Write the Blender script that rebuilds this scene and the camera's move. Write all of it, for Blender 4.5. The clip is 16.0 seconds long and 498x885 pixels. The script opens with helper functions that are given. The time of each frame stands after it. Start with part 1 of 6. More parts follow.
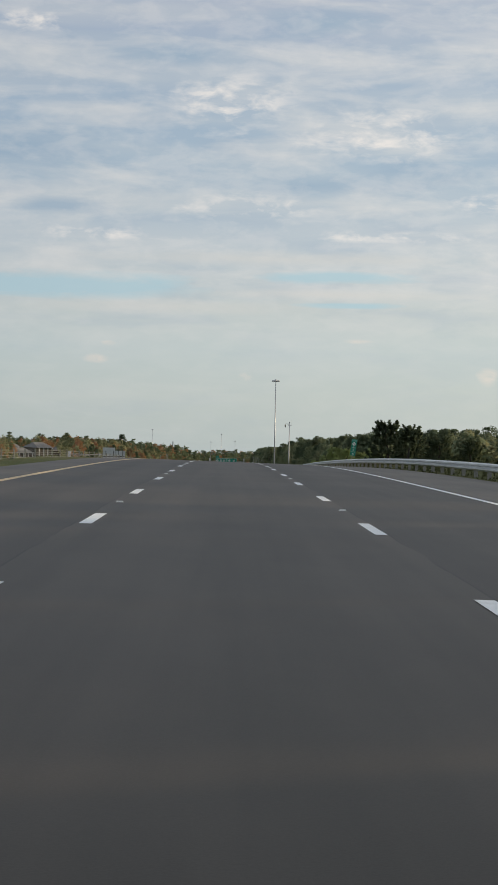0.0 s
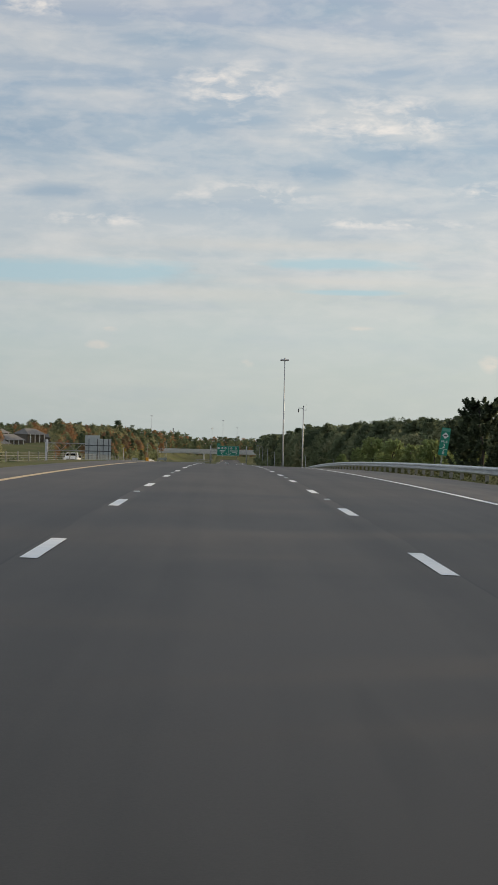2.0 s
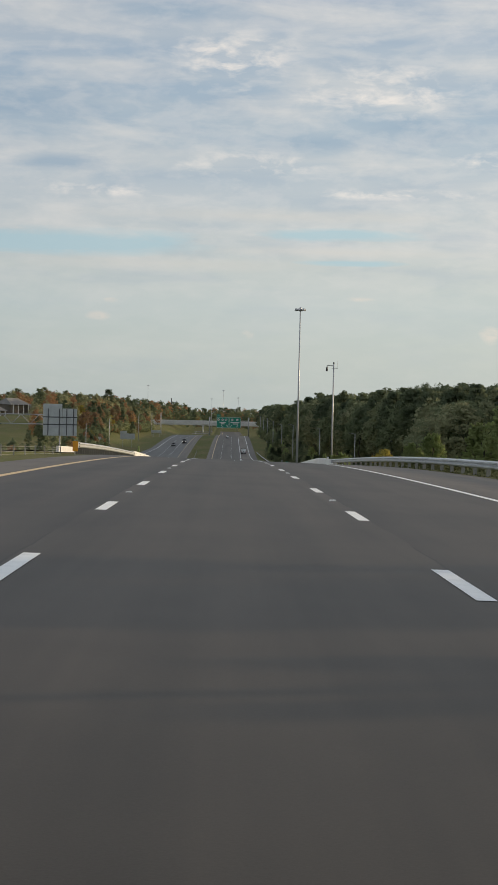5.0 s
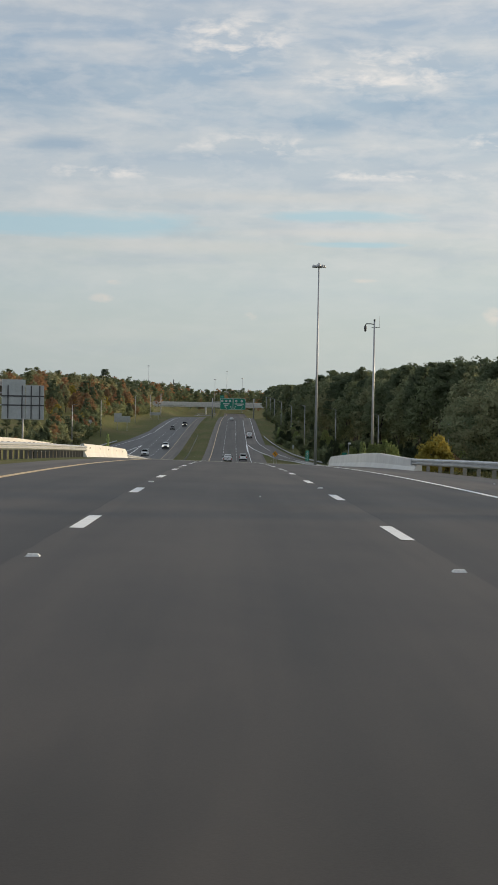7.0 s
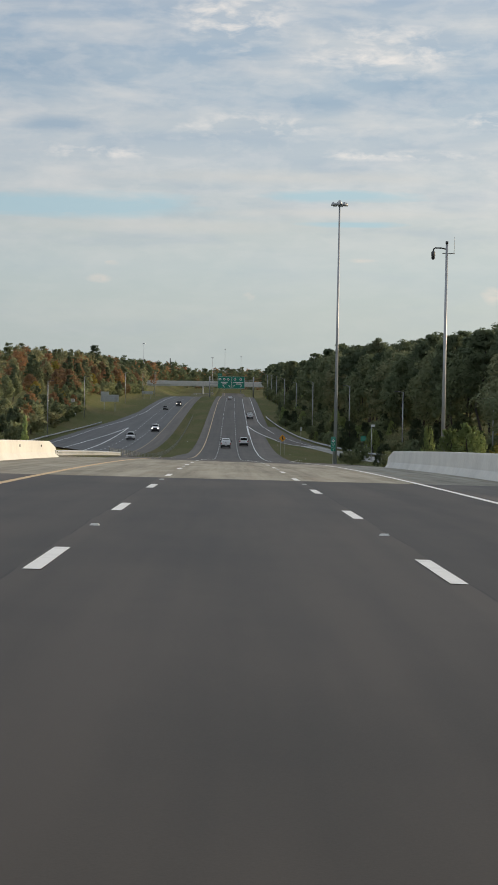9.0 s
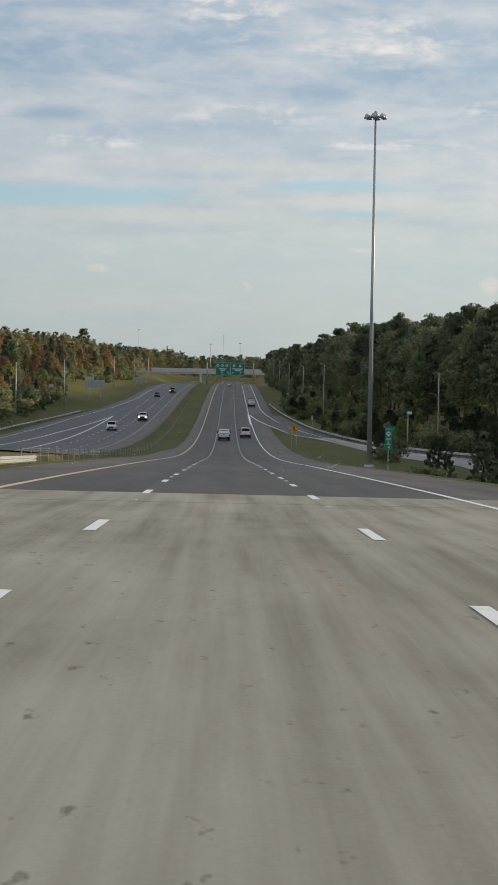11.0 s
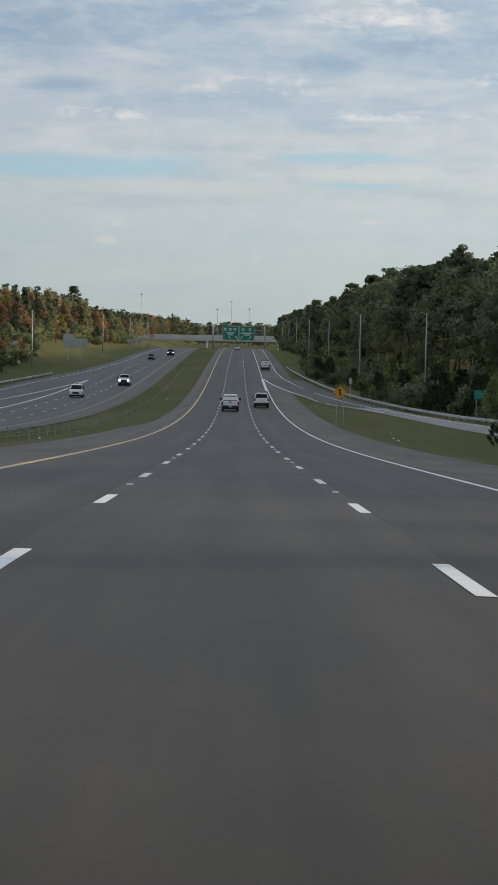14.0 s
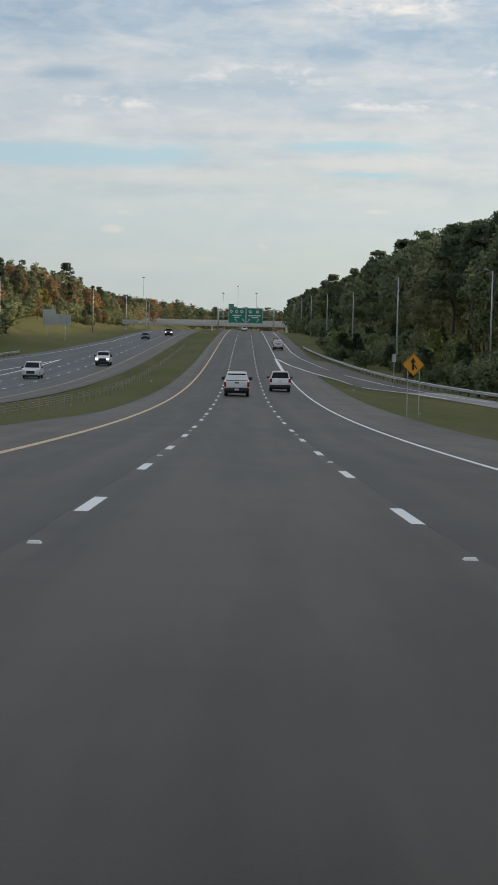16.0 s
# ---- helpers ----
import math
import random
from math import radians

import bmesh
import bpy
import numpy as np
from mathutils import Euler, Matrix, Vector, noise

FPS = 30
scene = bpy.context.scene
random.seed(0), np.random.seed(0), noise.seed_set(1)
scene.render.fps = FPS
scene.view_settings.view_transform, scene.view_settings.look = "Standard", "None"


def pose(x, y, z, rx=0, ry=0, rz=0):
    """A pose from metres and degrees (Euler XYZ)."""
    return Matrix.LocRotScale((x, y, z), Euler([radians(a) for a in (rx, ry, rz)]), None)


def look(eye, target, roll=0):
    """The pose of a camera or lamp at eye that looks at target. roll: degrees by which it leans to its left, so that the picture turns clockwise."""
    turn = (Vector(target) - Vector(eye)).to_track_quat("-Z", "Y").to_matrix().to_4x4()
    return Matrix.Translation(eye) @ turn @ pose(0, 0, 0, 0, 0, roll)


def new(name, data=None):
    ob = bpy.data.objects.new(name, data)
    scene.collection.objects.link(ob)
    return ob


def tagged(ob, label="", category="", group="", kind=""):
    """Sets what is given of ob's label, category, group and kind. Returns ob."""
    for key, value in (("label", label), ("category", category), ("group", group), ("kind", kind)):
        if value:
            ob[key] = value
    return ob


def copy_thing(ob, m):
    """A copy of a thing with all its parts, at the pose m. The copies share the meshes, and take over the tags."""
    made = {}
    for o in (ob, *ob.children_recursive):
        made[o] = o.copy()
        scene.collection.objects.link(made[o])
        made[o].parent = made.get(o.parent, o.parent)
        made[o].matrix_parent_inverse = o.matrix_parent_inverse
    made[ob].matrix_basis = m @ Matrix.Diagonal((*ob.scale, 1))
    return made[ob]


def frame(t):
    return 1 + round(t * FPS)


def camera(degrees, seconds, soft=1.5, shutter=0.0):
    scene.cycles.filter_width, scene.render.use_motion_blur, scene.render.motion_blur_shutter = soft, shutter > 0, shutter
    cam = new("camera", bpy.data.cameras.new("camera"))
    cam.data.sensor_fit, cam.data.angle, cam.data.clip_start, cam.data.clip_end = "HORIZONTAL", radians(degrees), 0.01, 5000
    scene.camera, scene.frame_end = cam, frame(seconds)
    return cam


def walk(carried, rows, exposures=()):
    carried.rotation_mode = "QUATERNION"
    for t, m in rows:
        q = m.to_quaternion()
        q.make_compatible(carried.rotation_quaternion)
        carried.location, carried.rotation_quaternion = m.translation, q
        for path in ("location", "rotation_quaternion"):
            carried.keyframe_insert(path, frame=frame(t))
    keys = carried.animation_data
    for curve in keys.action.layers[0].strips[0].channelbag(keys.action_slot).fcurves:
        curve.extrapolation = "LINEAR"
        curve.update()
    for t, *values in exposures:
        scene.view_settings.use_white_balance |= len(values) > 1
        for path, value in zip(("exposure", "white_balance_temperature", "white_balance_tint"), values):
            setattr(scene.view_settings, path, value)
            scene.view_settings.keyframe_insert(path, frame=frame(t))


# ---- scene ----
cam = camera(15.16, 16.0, soft=1.6)
# seconds, x, y, z, yaw, pitch, roll
PATH = [
    (0, -0.13, -0.2, 1.073, -0.745, 0.294, 1.125),
    (0.5, -0.109, 17.127, 1.248, -0.681, 0.197, 1.202),
    (1, -0.162, 33.617, 1.381, -0.654, 0.067, 1.2),
    (1.5, -0.151, 50.911, 1.467, -0.667, -0.007, 1.232),
    (2, -0.153, 67.646, 1.583, -0.702, -0.116, 1.3),
    (2.5, -0.179, 84.304, 1.645, -0.721, -0.213, 1.317),
    (3, -0.175, 101.011, 1.642, -0.728, -0.285, 1.278),
    (3.5, -0.143, 117.739, 1.616, -0.752, -0.528, 1.274),
    (4, -0.123, 134.314, 1.528, -0.748, -0.721, 1.312),
    (5, -0.164, 167.658, 1.279, -0.707, -1.001, 1.312),
    (5.8, -0.198, 194.333, 1.002, -0.674, -1.225, 1.284),
    (6.5, -0.228, 217.674, 0.701, -0.646, -1.421, 1.191),
    (7, -0.241, 233.948, 0.421, -0.601, -1.556, 1.056),
    (7.5, -0.235, 250.296, 0.157, -0.56, -1.601, 1.084),
    (8, -0.267, 266.745, -0.213, -0.614, -1.743, 1.185),
    (8.5, -0.317, 283.279, -0.639, -0.63, -1.961, 1.114),
    (9, -0.285, 299.563, -1.048, -0.664, -2.16, 0.972),
    (9.2, -0.284, 305.895, -1.241, -0.668, -2.239, 0.916),
    (9.8, -0.279, 325.674, -1.883, -0.684, -2.328, 0.924),
    (10.6, -0.273, 352.046, -2.79, -0.704, -2.446, 0.947),
    (11.5, -0.265, 381.714, -3.91, -0.727, -2.578, 0.959),
    (12, -0.19, 397.951, -4.603, -0.748, -2.887, 0.997),
    (12.5, -0.139, 413.901, -5.308, -0.737, -3.187, 1.068),
    (13, -0.132, 430.914, -6.029, -0.632, -3.23, 0.98),
    (13.5, -0.181, 447.728, -6.883, -0.503, -3.32, 1.085),
    (14, -0.175, 464.798, -7.666, -0.481, -3.326, 1.069),
    (14.5, -0.161, 481.497, -8.475, -0.413, -3.499, 1.021),
    (15, -0.194, 498.206, -9.206, -0.405, -3.563, 1.062),
    (15.5, -0.229, 514.419, -9.991, -0.351, -3.624, 1.112),
    (16, -0.304, 531.09, -10.765, -0.297, -3.657, 1.141),
]


def drive_rows():
    rows = []
    for t, x, y, z, yaw, pitch, roll in PATH:
        a, p = radians(yaw), radians(pitch)
        way = Vector((-math.sin(a) * math.cos(p), math.cos(a) * math.cos(p), math.sin(p)))
        eye = Vector((x, y, z))
        rows.append((t, look(eye, eye + way, roll)))
    return rows


# the clip's own drift of white balance: seconds, stops, kelvin, tint
BALANCE = [(0, 0.0, 6550, 10), (4, 0.0, 6700, 10), (6.5, 0.0, 6560, 10), (9, 0.0, 6520, 10), (11.5, 0.0, 6330, 10), (12, 0.0, 6250, 10), (13.5, -0.05, 6260, 10), (14.5, 0.0, 6280, 10), (15.2, 0.06, 6400, 10), (16, 0.12, 6520, 10)]
walk(cam, drive_rows(), BALANCE)

# ---- light ----
SUN_EL, SUN_AZ = radians(11.4), radians(67.0)   # azimuth clockwise from the road's direction
sun_data = bpy.data.lights.new("sun", "SUN")
sun_data.energy, sun_data.angle, sun_data.color = 3.4, radians(0.6), (1.0, 0.79, 0.51)
sun = new("sun", sun_data)
sun_way = Vector((math.sin(SUN_AZ) * math.cos(SUN_EL), math.cos(SUN_AZ) * math.cos(SUN_EL), math.sin(SUN_EL)))
sun.rotation_euler = sun_way.to_track_quat("Z", "Y").to_euler()
sun.location = (60, 300, 60)


def ramp(nt, stops, fac, x=0, mode="LINEAR"):
    n = nt.nodes.new("ShaderNodeValToRGB")
    n.color_ramp.interpolation = mode
    while len(n.color_ramp.elements) < len(stops):
        n.color_ramp.elements.new(0.5)
    for e, (p, c) in zip(n.color_ramp.elements, stops):
        e.position, e.color = p, (*c, 1) if len(c) == 3 else c
    nt.links.new(fac, n.inputs[0])
    return n.outputs[0]


def noise_tex(nt, vec, scale, detail=4, rough=0.55, distort=0.0):
    n = nt.nodes.new("ShaderNodeTexNoise")
    n.inputs["Scale"].default_value, n.inputs["Detail"].default_value = scale, detail
    n.inputs["Roughness"].default_value, n.inputs["Distortion"].default_value = rough, distort
    nt.links.new(vec, n.inputs["Vector"])
    return n.outputs[0]


def mapping(nt, vec, scale=(1, 1, 1), loc=(0, 0, 0)):
    n = nt.nodes.new("ShaderNodeMapping")
    n.inputs["Scale"].default_value, n.inputs["Location"].default_value = scale, loc
    nt.links.new(vec, n.inputs["Vector"])
    return n.outputs[0]


def calc(nt, op, a, b=None, clamp=False):
    n = nt.nodes.new("ShaderNodeMath")
    n.operation, n.use_clamp = op, clamp
    for k, v in enumerate((a, b)):
        if v is None:
            continue
        if isinstance(v, (int, float)):
            n.inputs[k].default_value = v
        else:
            nt.links.new(v, n.inputs[k])
    return n.outputs[0]


def blend(nt, fac, a, b, mode="MIX"):
    n = nt.nodes.new("ShaderNodeMix")
    n.data_type, n.blend_type = "RGBA", mode
    for k, v in ((0, fac), (6, a), (7, b)):
        if isinstance(v, (int, float)):
            n.inputs[k].default_value = v
        elif isinstance(v, tuple):
            n.inputs[k].default_value = (*v, 1)
        else:
            nt.links.new(v, n.inputs[k])
    return n.outputs[2]


def make_world():
    w = bpy.data.worlds.new("sky")
    scene.world = w
    w.use_nodes = True
    nt = w.node_tree
    nt.nodes.clear()
    out = nt.nodes.new("ShaderNodeOutputWorld")
    bg = nt.nodes.new("ShaderNodeBackground")
    sky = nt.nodes.new("ShaderNodeTexSky")
    sky.sky_type, sky.sun_disc = "NISHITA", False
    sky.sun_elevation, sky.sun_rotation = SUN_EL, SUN_AZ
    sky.air_density, sky.dust_density, sky.ozone_density = 1.0, 0.6, 2.0
    co = nt.nodes.new("ShaderNodeTexCoord").outputs["Generated"]
    sep = nt.nodes.new("ShaderNodeSeparateXYZ")
    nt.links.new(co, sep.inputs[0])
    up = sep.outputs[2]
    clear = blend(nt, 1.0, sky.outputs[0], (0.10, 0.10, 0.10), "MULTIPLY")
    side = sep.outputs[0]
    ragged = noise_tex(nt, mapping(nt, co, (26.0, 26.0, 120.0), (0.6, 0.0, 0.2)), 1.0, 4, 0.6, 0.3)
    frayed = calc(nt, "MULTIPLY", calc(nt, "SUBTRACT", ragged, 0.5), 1.3)

    def region(spots, hard=1.6):
        """Soft ragged lens shapes in the sky: azimuth, height, half width, half height."""
        total = None
        for az, el, w, h in spots:
            a = calc(nt, "MULTIPLY", calc(nt, "SUBTRACT", side, az), 1 / w)
            e = calc(nt, "MULTIPLY", calc(nt, "SUBTRACT", up, el), 1 / h)
            r = calc(nt, "SQRT", calc(nt, "ADD", calc(nt, "MULTIPLY", a, a), calc(nt, "MULTIPLY", e, e)))
            k = calc(nt, "MULTIPLY", calc(nt, "ADD", calc(nt, "SUBTRACT", 1.0, r), frayed), hard, True)
            total = k if total is None else calc(nt, "MAXIMUM", total, k)
        return total

    # level sheets, thin streaks and rows of small puffs
    broad = noise_tex(nt, mapping(nt, co, (4.0, 4.0, 42.0), (0.3, 0.0, 0.12)), 1.0, 4, 0.5, 0.25)
    thin = noise_tex(nt, mapping(nt, co, (13.0, 13.0, 62.0), (1.7, 0.4, 0.6)), 1.0, 5, 0.55, 0.5)
    puffs = noise_tex(nt, mapping(nt, co, (48.0, 48.0, 118.0), (0.2, 0.9, 0.0)), 1.0, 4, 0.58, 0.25)
    under = noise_tex(nt, mapping(nt, co, (14.0, 14.0, 66.0), (4.1, 0.2, 0.3)), 1.0, 4, 0.55, 0.3)
    tone = ramp(nt, [(0.0, (0.47, 0.535, 0.535)), (0.03, (0.515, 0.575, 0.56)), (0.055, (0.515, 0.59, 0.595)), (0.075, (0.55, 0.60, 0.60)), (0.115, (0.49, 0.56, 0.62)), (0.15, (0.385, 0.49, 0.59)), (0.19, (0.37, 0.468, 0.58)), (0.24, (0.42, 0.475, 0.575)), (0.36, (0.36, 0.43, 0.52)), (0.55, (0.325, 0.385, 0.46)), (1.0, (0.305, 0.36, 0.43))], up)
    high = ramp(nt, [(0.05, (0.25,) * 3), (0.10, (1, 1, 1))], up)
    sheet = calc(nt, "MULTIPLY", ramp(nt, [(0.40, (0, 0, 0)), (0.66, (1, 1, 1))], broad), high)
    tone = blend(nt, calc(nt, "MULTIPLY", sheet, 0.6), tone, (0.60, 0.63, 0.645))
    shade = calc(nt, "MULTIPLY", ramp(nt, [(0.48, (0, 0, 0)), (0.68, (1, 1, 1))], under), calc(nt, "MULTIPLY", high, 0.5))
    tone = blend(nt, shade, tone, (0.37, 0.46, 0.565))
    streaks = calc(nt, "MULTIPLY", ramp(nt, [(0.47, (0, 0, 0)), (0.68, (1, 1, 1))], thin), calc(nt, "MULTIPLY", high, 0.55))
    tone = blend(nt, streaks, tone, (0.70, 0.70, 0.69))
    # clearer blue between the sheets
    blue = region([(-0.1135, 0.158, 0.050, 0.018), (0.044, 0.1415, 0.040, 0.007), (0.0957, 0.1492, 0.030, 0.007), (0.0415, 0.2245, 0.050, 0.009), (-0.0928, 0.1283, 0.036, 0.005), (-0.03, 0.207, 0.05, 0.007)], 1.1)
    tone = blend(nt, calc(nt, "MULTIPLY", blue, 0.75), tone, (0.325, 0.435, 0.55))
    # bright small puffs: everywhere a little, and thick in a few flocks
    flock = region([(0.0788, 0.1681, 0.050, 0.015), (0.0085, 0.1291, 0.045, 0.008), (-0.0017, 0.1832, 0.036, 0.018), (-0.0962, 0.2216, 0.045, 0.006), (0.133, 0.1328, 0.020, 0.005), (-0.0719, 0.1143, 0.048, 0.0045), (0.09, 0.115, 0.06, 0.004)], 1.2)
    spots = ramp(nt, [(0.44, (0, 0, 0)), (0.64, (1, 1, 1))], puffs)
    amount = calc(nt, "MULTIPLY", spots, calc(nt, "ADD", calc(nt, "MULTIPLY", flock, 0.95), calc(nt, "MULTIPLY", high, 0.22)), True)
    tone = blend(nt, amount, tone, (0.82, 0.79, 0.76))
    # thin level breaks of clear blue-green, cream bands and lone puffs low over the horizon
    gaps = region([(-0.0950, 0.0869, 0.0950, 0.0085), (0.0603, 0.0937, 0.0500, 0.0042), (0.0637, 0.0788, 0.0302, 0.0020)], 1.9)
    tone = blend(nt, calc(nt, "MULTIPLY", gaps, 0.85), tone, (0.43, 0.60, 0.675))
    cream = region([(0.06, 0.0845, 0.10, 0.0035), (-0.03, 0.077, 0.10, 0.005), (0.03, 0.103, 0.14, 0.005)], 0.9)
    tone = blend(nt, calc(nt, "MULTIPLY", cream, 0.55), tone, (0.67, 0.655, 0.62))
    lone = region([(-0.0694, 0.0483, 0.0075, 0.0030), (-0.0632, 0.0566, 0.0045, 0.0017), (0.0105, 0.0403, 0.0055, 0.0026), (0.0702, 0.0601, 0.0095, 0.0017), (0.1389, 0.0427, 0.0065, 0.0055)], 1.7)
    tone = blend(nt, calc(nt, "MULTIPLY", lone, calc(nt, "ADD", calc(nt, "MULTIPLY", spots, 0.75), 0.05)), tone, (0.72, 0.675, 0.625))
    # a little brighter towards the sun's side
    tone = blend(nt, 1.0, tone, ramp(nt, [(0.38, (0.93, 0.94, 0.955)), (0.62, (1.06, 1.05, 1.035))], calc(nt, "ADD", side, 0.5)), "MULTIPLY")
    mixed = blend(nt, 0.92, clear, tone)
    nt.links.new(mixed, bg.inputs[0])
    bg.inputs[1].default_value = 1.0
    nt.links.new(bg.outputs[0], out.inputs[0])


make_world()

# ---- materials ----


def material(name, rough=0.7, metal=0.0):
    m = bpy.data.materials.new(name)
    m.use_nodes = True
    nt = m.node_tree
    b = nt.nodes["Principled BSDF"]
    b.inputs["Roughness"].default_value, b.inputs["Metallic"].default_value = rough, metal
    return m, nt, b


def mottled(name, dark, light, scale, rough=0.7, metal=0.0, detail=5, bump=0.0, scale2=None, amount2=0.35, stretch=(1, 1, 1), lo=0.3, hi=0.7, spread=0.0, coord="Object"):
    """Two-scale mottled colour between dark and light, with fine relief."""
    m, nt, b = material(name, rough, metal)
    co = nt.nodes.new("ShaderNodeTexCoord").outputs[coord]
    vec = mapping(nt, co, stretch)
    n1 = noise_tex(nt, vec, scale, detail)
    n2 = noise_tex(nt, vec, scale2 or scale * 9, 3)
    f = calc(nt, "ADD", calc(nt, "MULTIPLY", n1, 1 - amount2), calc(nt, "MULTIPLY", n2, amount2))
    if spread:
        info = nt.nodes.new("ShaderNodeObjectInfo").outputs["Random"]
        f = calc(nt, "ADD", f, calc(nt, "MULTIPLY", calc(nt, "SUBTRACT", info, 0.5), spread))
    nt.links.new(ramp(nt, [(lo, dark), (hi, light)], f), b.inputs["Base Color"])
    if bump:
        bp = nt.nodes.new("ShaderNodeBump")
        bp.inputs["Strength"].default_value, bp.inputs["Distance"].default_value = bump, 0.02
        nt.links.new(n2, bp.inputs["Height"])
        nt.links.new(bp.outputs[0], b.inputs["Normal"])
    return m


def plain(name, colour, rough=0.5, metal=0.0, emit=None, power=0.0):
    m, nt, b = material(name, rough, metal)
    b.inputs["Base Color"].default_value = (*colour, 1)
    if emit:
        b.inputs["Emission Color"].default_value, b.inputs["Emission Strength"].default_value = (*emit, 1), power
    return m


def asphalt_material(name, dark, light, joints=False):
    """Worn dense asphalt: lane-long streaks, polished wheel paths and fine stone grain; joints between the lanes."""
    m, nt, b = material(name, 0.50)
    b.inputs["Specular IOR Level"].default_value = 0.10
    co = nt.nodes.new("ShaderNodeTexCoord").outputs["Object"]
    streak = noise_tex(nt, mapping(nt, co, (0.9, 0.010, 1)), 1.0, 4, 0.6)
    patch = noise_tex(nt, mapping(nt, co, (0.05, 0.10, 1)), 1.0, 4, 0.6, 0.5)
    cloud = noise_tex(nt, mapping(nt, co, (1.0, 0.35, 1)), 0.5, 5, 0.6)
    grain = noise_tex(nt, co, 70.0, 3, 0.7)
    f = calc(nt, "ADD", calc(nt, "MULTIPLY", streak, 0.42), calc(nt, "MULTIPLY", patch, 0.18))
    f = calc(nt, "ADD", f, calc(nt, "ADD", calc(nt, "MULTIPLY", cloud, 0.26), calc(nt, "MULTIPLY", grain, 0.14)))
    sep = nt.nodes.new("ShaderNodeSeparateXYZ")
    nt.links.new(co, sep.inputs[0])
    # distance from the roadway's middle, which bends gently
    u = calc(nt, "MULTIPLY", sep.outputs[1], 0.001)
    u2 = calc(nt, "MULTIPLY", u, u)
    x = calc(nt, "ADD", sep.outputs[0], calc(nt, "MULTIPLY", u2, 1.7558))
    x = calc(nt, "SUBTRACT", x, calc(nt, "MULTIPLY", calc(nt, "MULTIPLY", u2, u), 2.1354))
    track = calc(nt, "COSINE", calc(nt, "MULTIPLY", x, 3.434))
    f = calc(nt, "SUBTRACT", f, calc(nt, "MULTIPLY", track, 0.016))
    tone = ramp(nt, [(0.41, dark), (0.57, light)], f)
    # scattered tyre scuffs drawn out along the lanes
    scuff = ramp(nt, [(0.63, (0, 0, 0)), (0.70, (1, 1, 1))], noise_tex(nt, mapping(nt, co, (1.1, 0.11, 1), (5.0, 3.0, 0)), 1.0, 3, 0.5, 0.3))
    tone = blend(nt, calc(nt, "MULTIPLY", scuff, 0.30), tone, dark)
    if joints:
        wobble = calc(nt, "MULTIPLY", calc(nt, "SUBTRACT", noise_tex(nt, mapping(nt, co, (0, 0.22, 0)), 1.0, 3, 0.6), 0.5), 0.16)
        here = calc(nt, "ADD", x, wobble)
        come = noise_tex(nt, mapping(nt, co, (0, 0.06, 0), (0, 3.3, 0)), 1.0, 3, 0.6)
        for edge, side in ((1.93, 1), (-1.97, -1)):
            d = calc(nt, "MULTIPLY", calc(nt, "SUBTRACT", here, edge), side)   # beyond the joint
            # the outer lane's mat is darker and richer next to the joint
            rich = ramp(nt, [(0.0, (0, 0, 0)), (0.003, (1, 1, 1)), (0.06, (0.75,) * 3), (0.22, (0, 0, 0))], calc(nt, "MULTIPLY", d, 0.25))
            tone = blend(nt, calc(nt, "MULTIPLY", rich, 0.48), tone, tuple(c * 0.72 for c in dark))
            # dusty band of rolled-over mix on the near side
            pale = ramp(nt, [(0.0, (0, 0, 0)), (0.35, (1, 1, 1)), (0.92, (1, 1, 1)), (1.0, (0, 0, 0))], calc(nt, "MULTIPLY", calc(nt, "ADD", d, 0.30), 3.3))
            pale = calc(nt, "MULTIPLY", pale, ramp(nt, [(0.42, (0.05,) * 3), (0.62, (0.6,) * 3)], come))
            tone = blend(nt, pale, tone, tuple(min(1, c * 1.45) for c in light))
            # open crack in places
            crack = ramp(nt, [(0.0, (0, 0, 0)), (0.4, (1, 1, 1)), (0.6, (1, 1, 1)), (1.0, (0, 0, 0))], calc(nt, "MULTIPLY", calc(nt, "ADD", d, 0.02), 25.0))
            crack = calc(nt, "MULTIPLY", crack, ramp(nt, [(0.46, (0, 0, 0)), (0.52, (0.8,) * 3)], noise_tex(nt, mapping(nt, co, (0, 0.09, 0), (0, 8.1, 0)), 1.0, 4, 0.7)))
            tone = blend(nt, crack, tone, (0.010, 0.009, 0.008))
    nt.links.new(tone, b.inputs["Base Color"])
    bp = nt.nodes.new("ShaderNodeBump")
    bp.inputs["Strength"].default_value, bp.inputs["Distance"].default_value = 0.10, 0.004
    nt.links.new(grain, bp.inputs["Height"])
    nt.links.new(bp.outputs[0], b.inputs["Normal"])
    return m


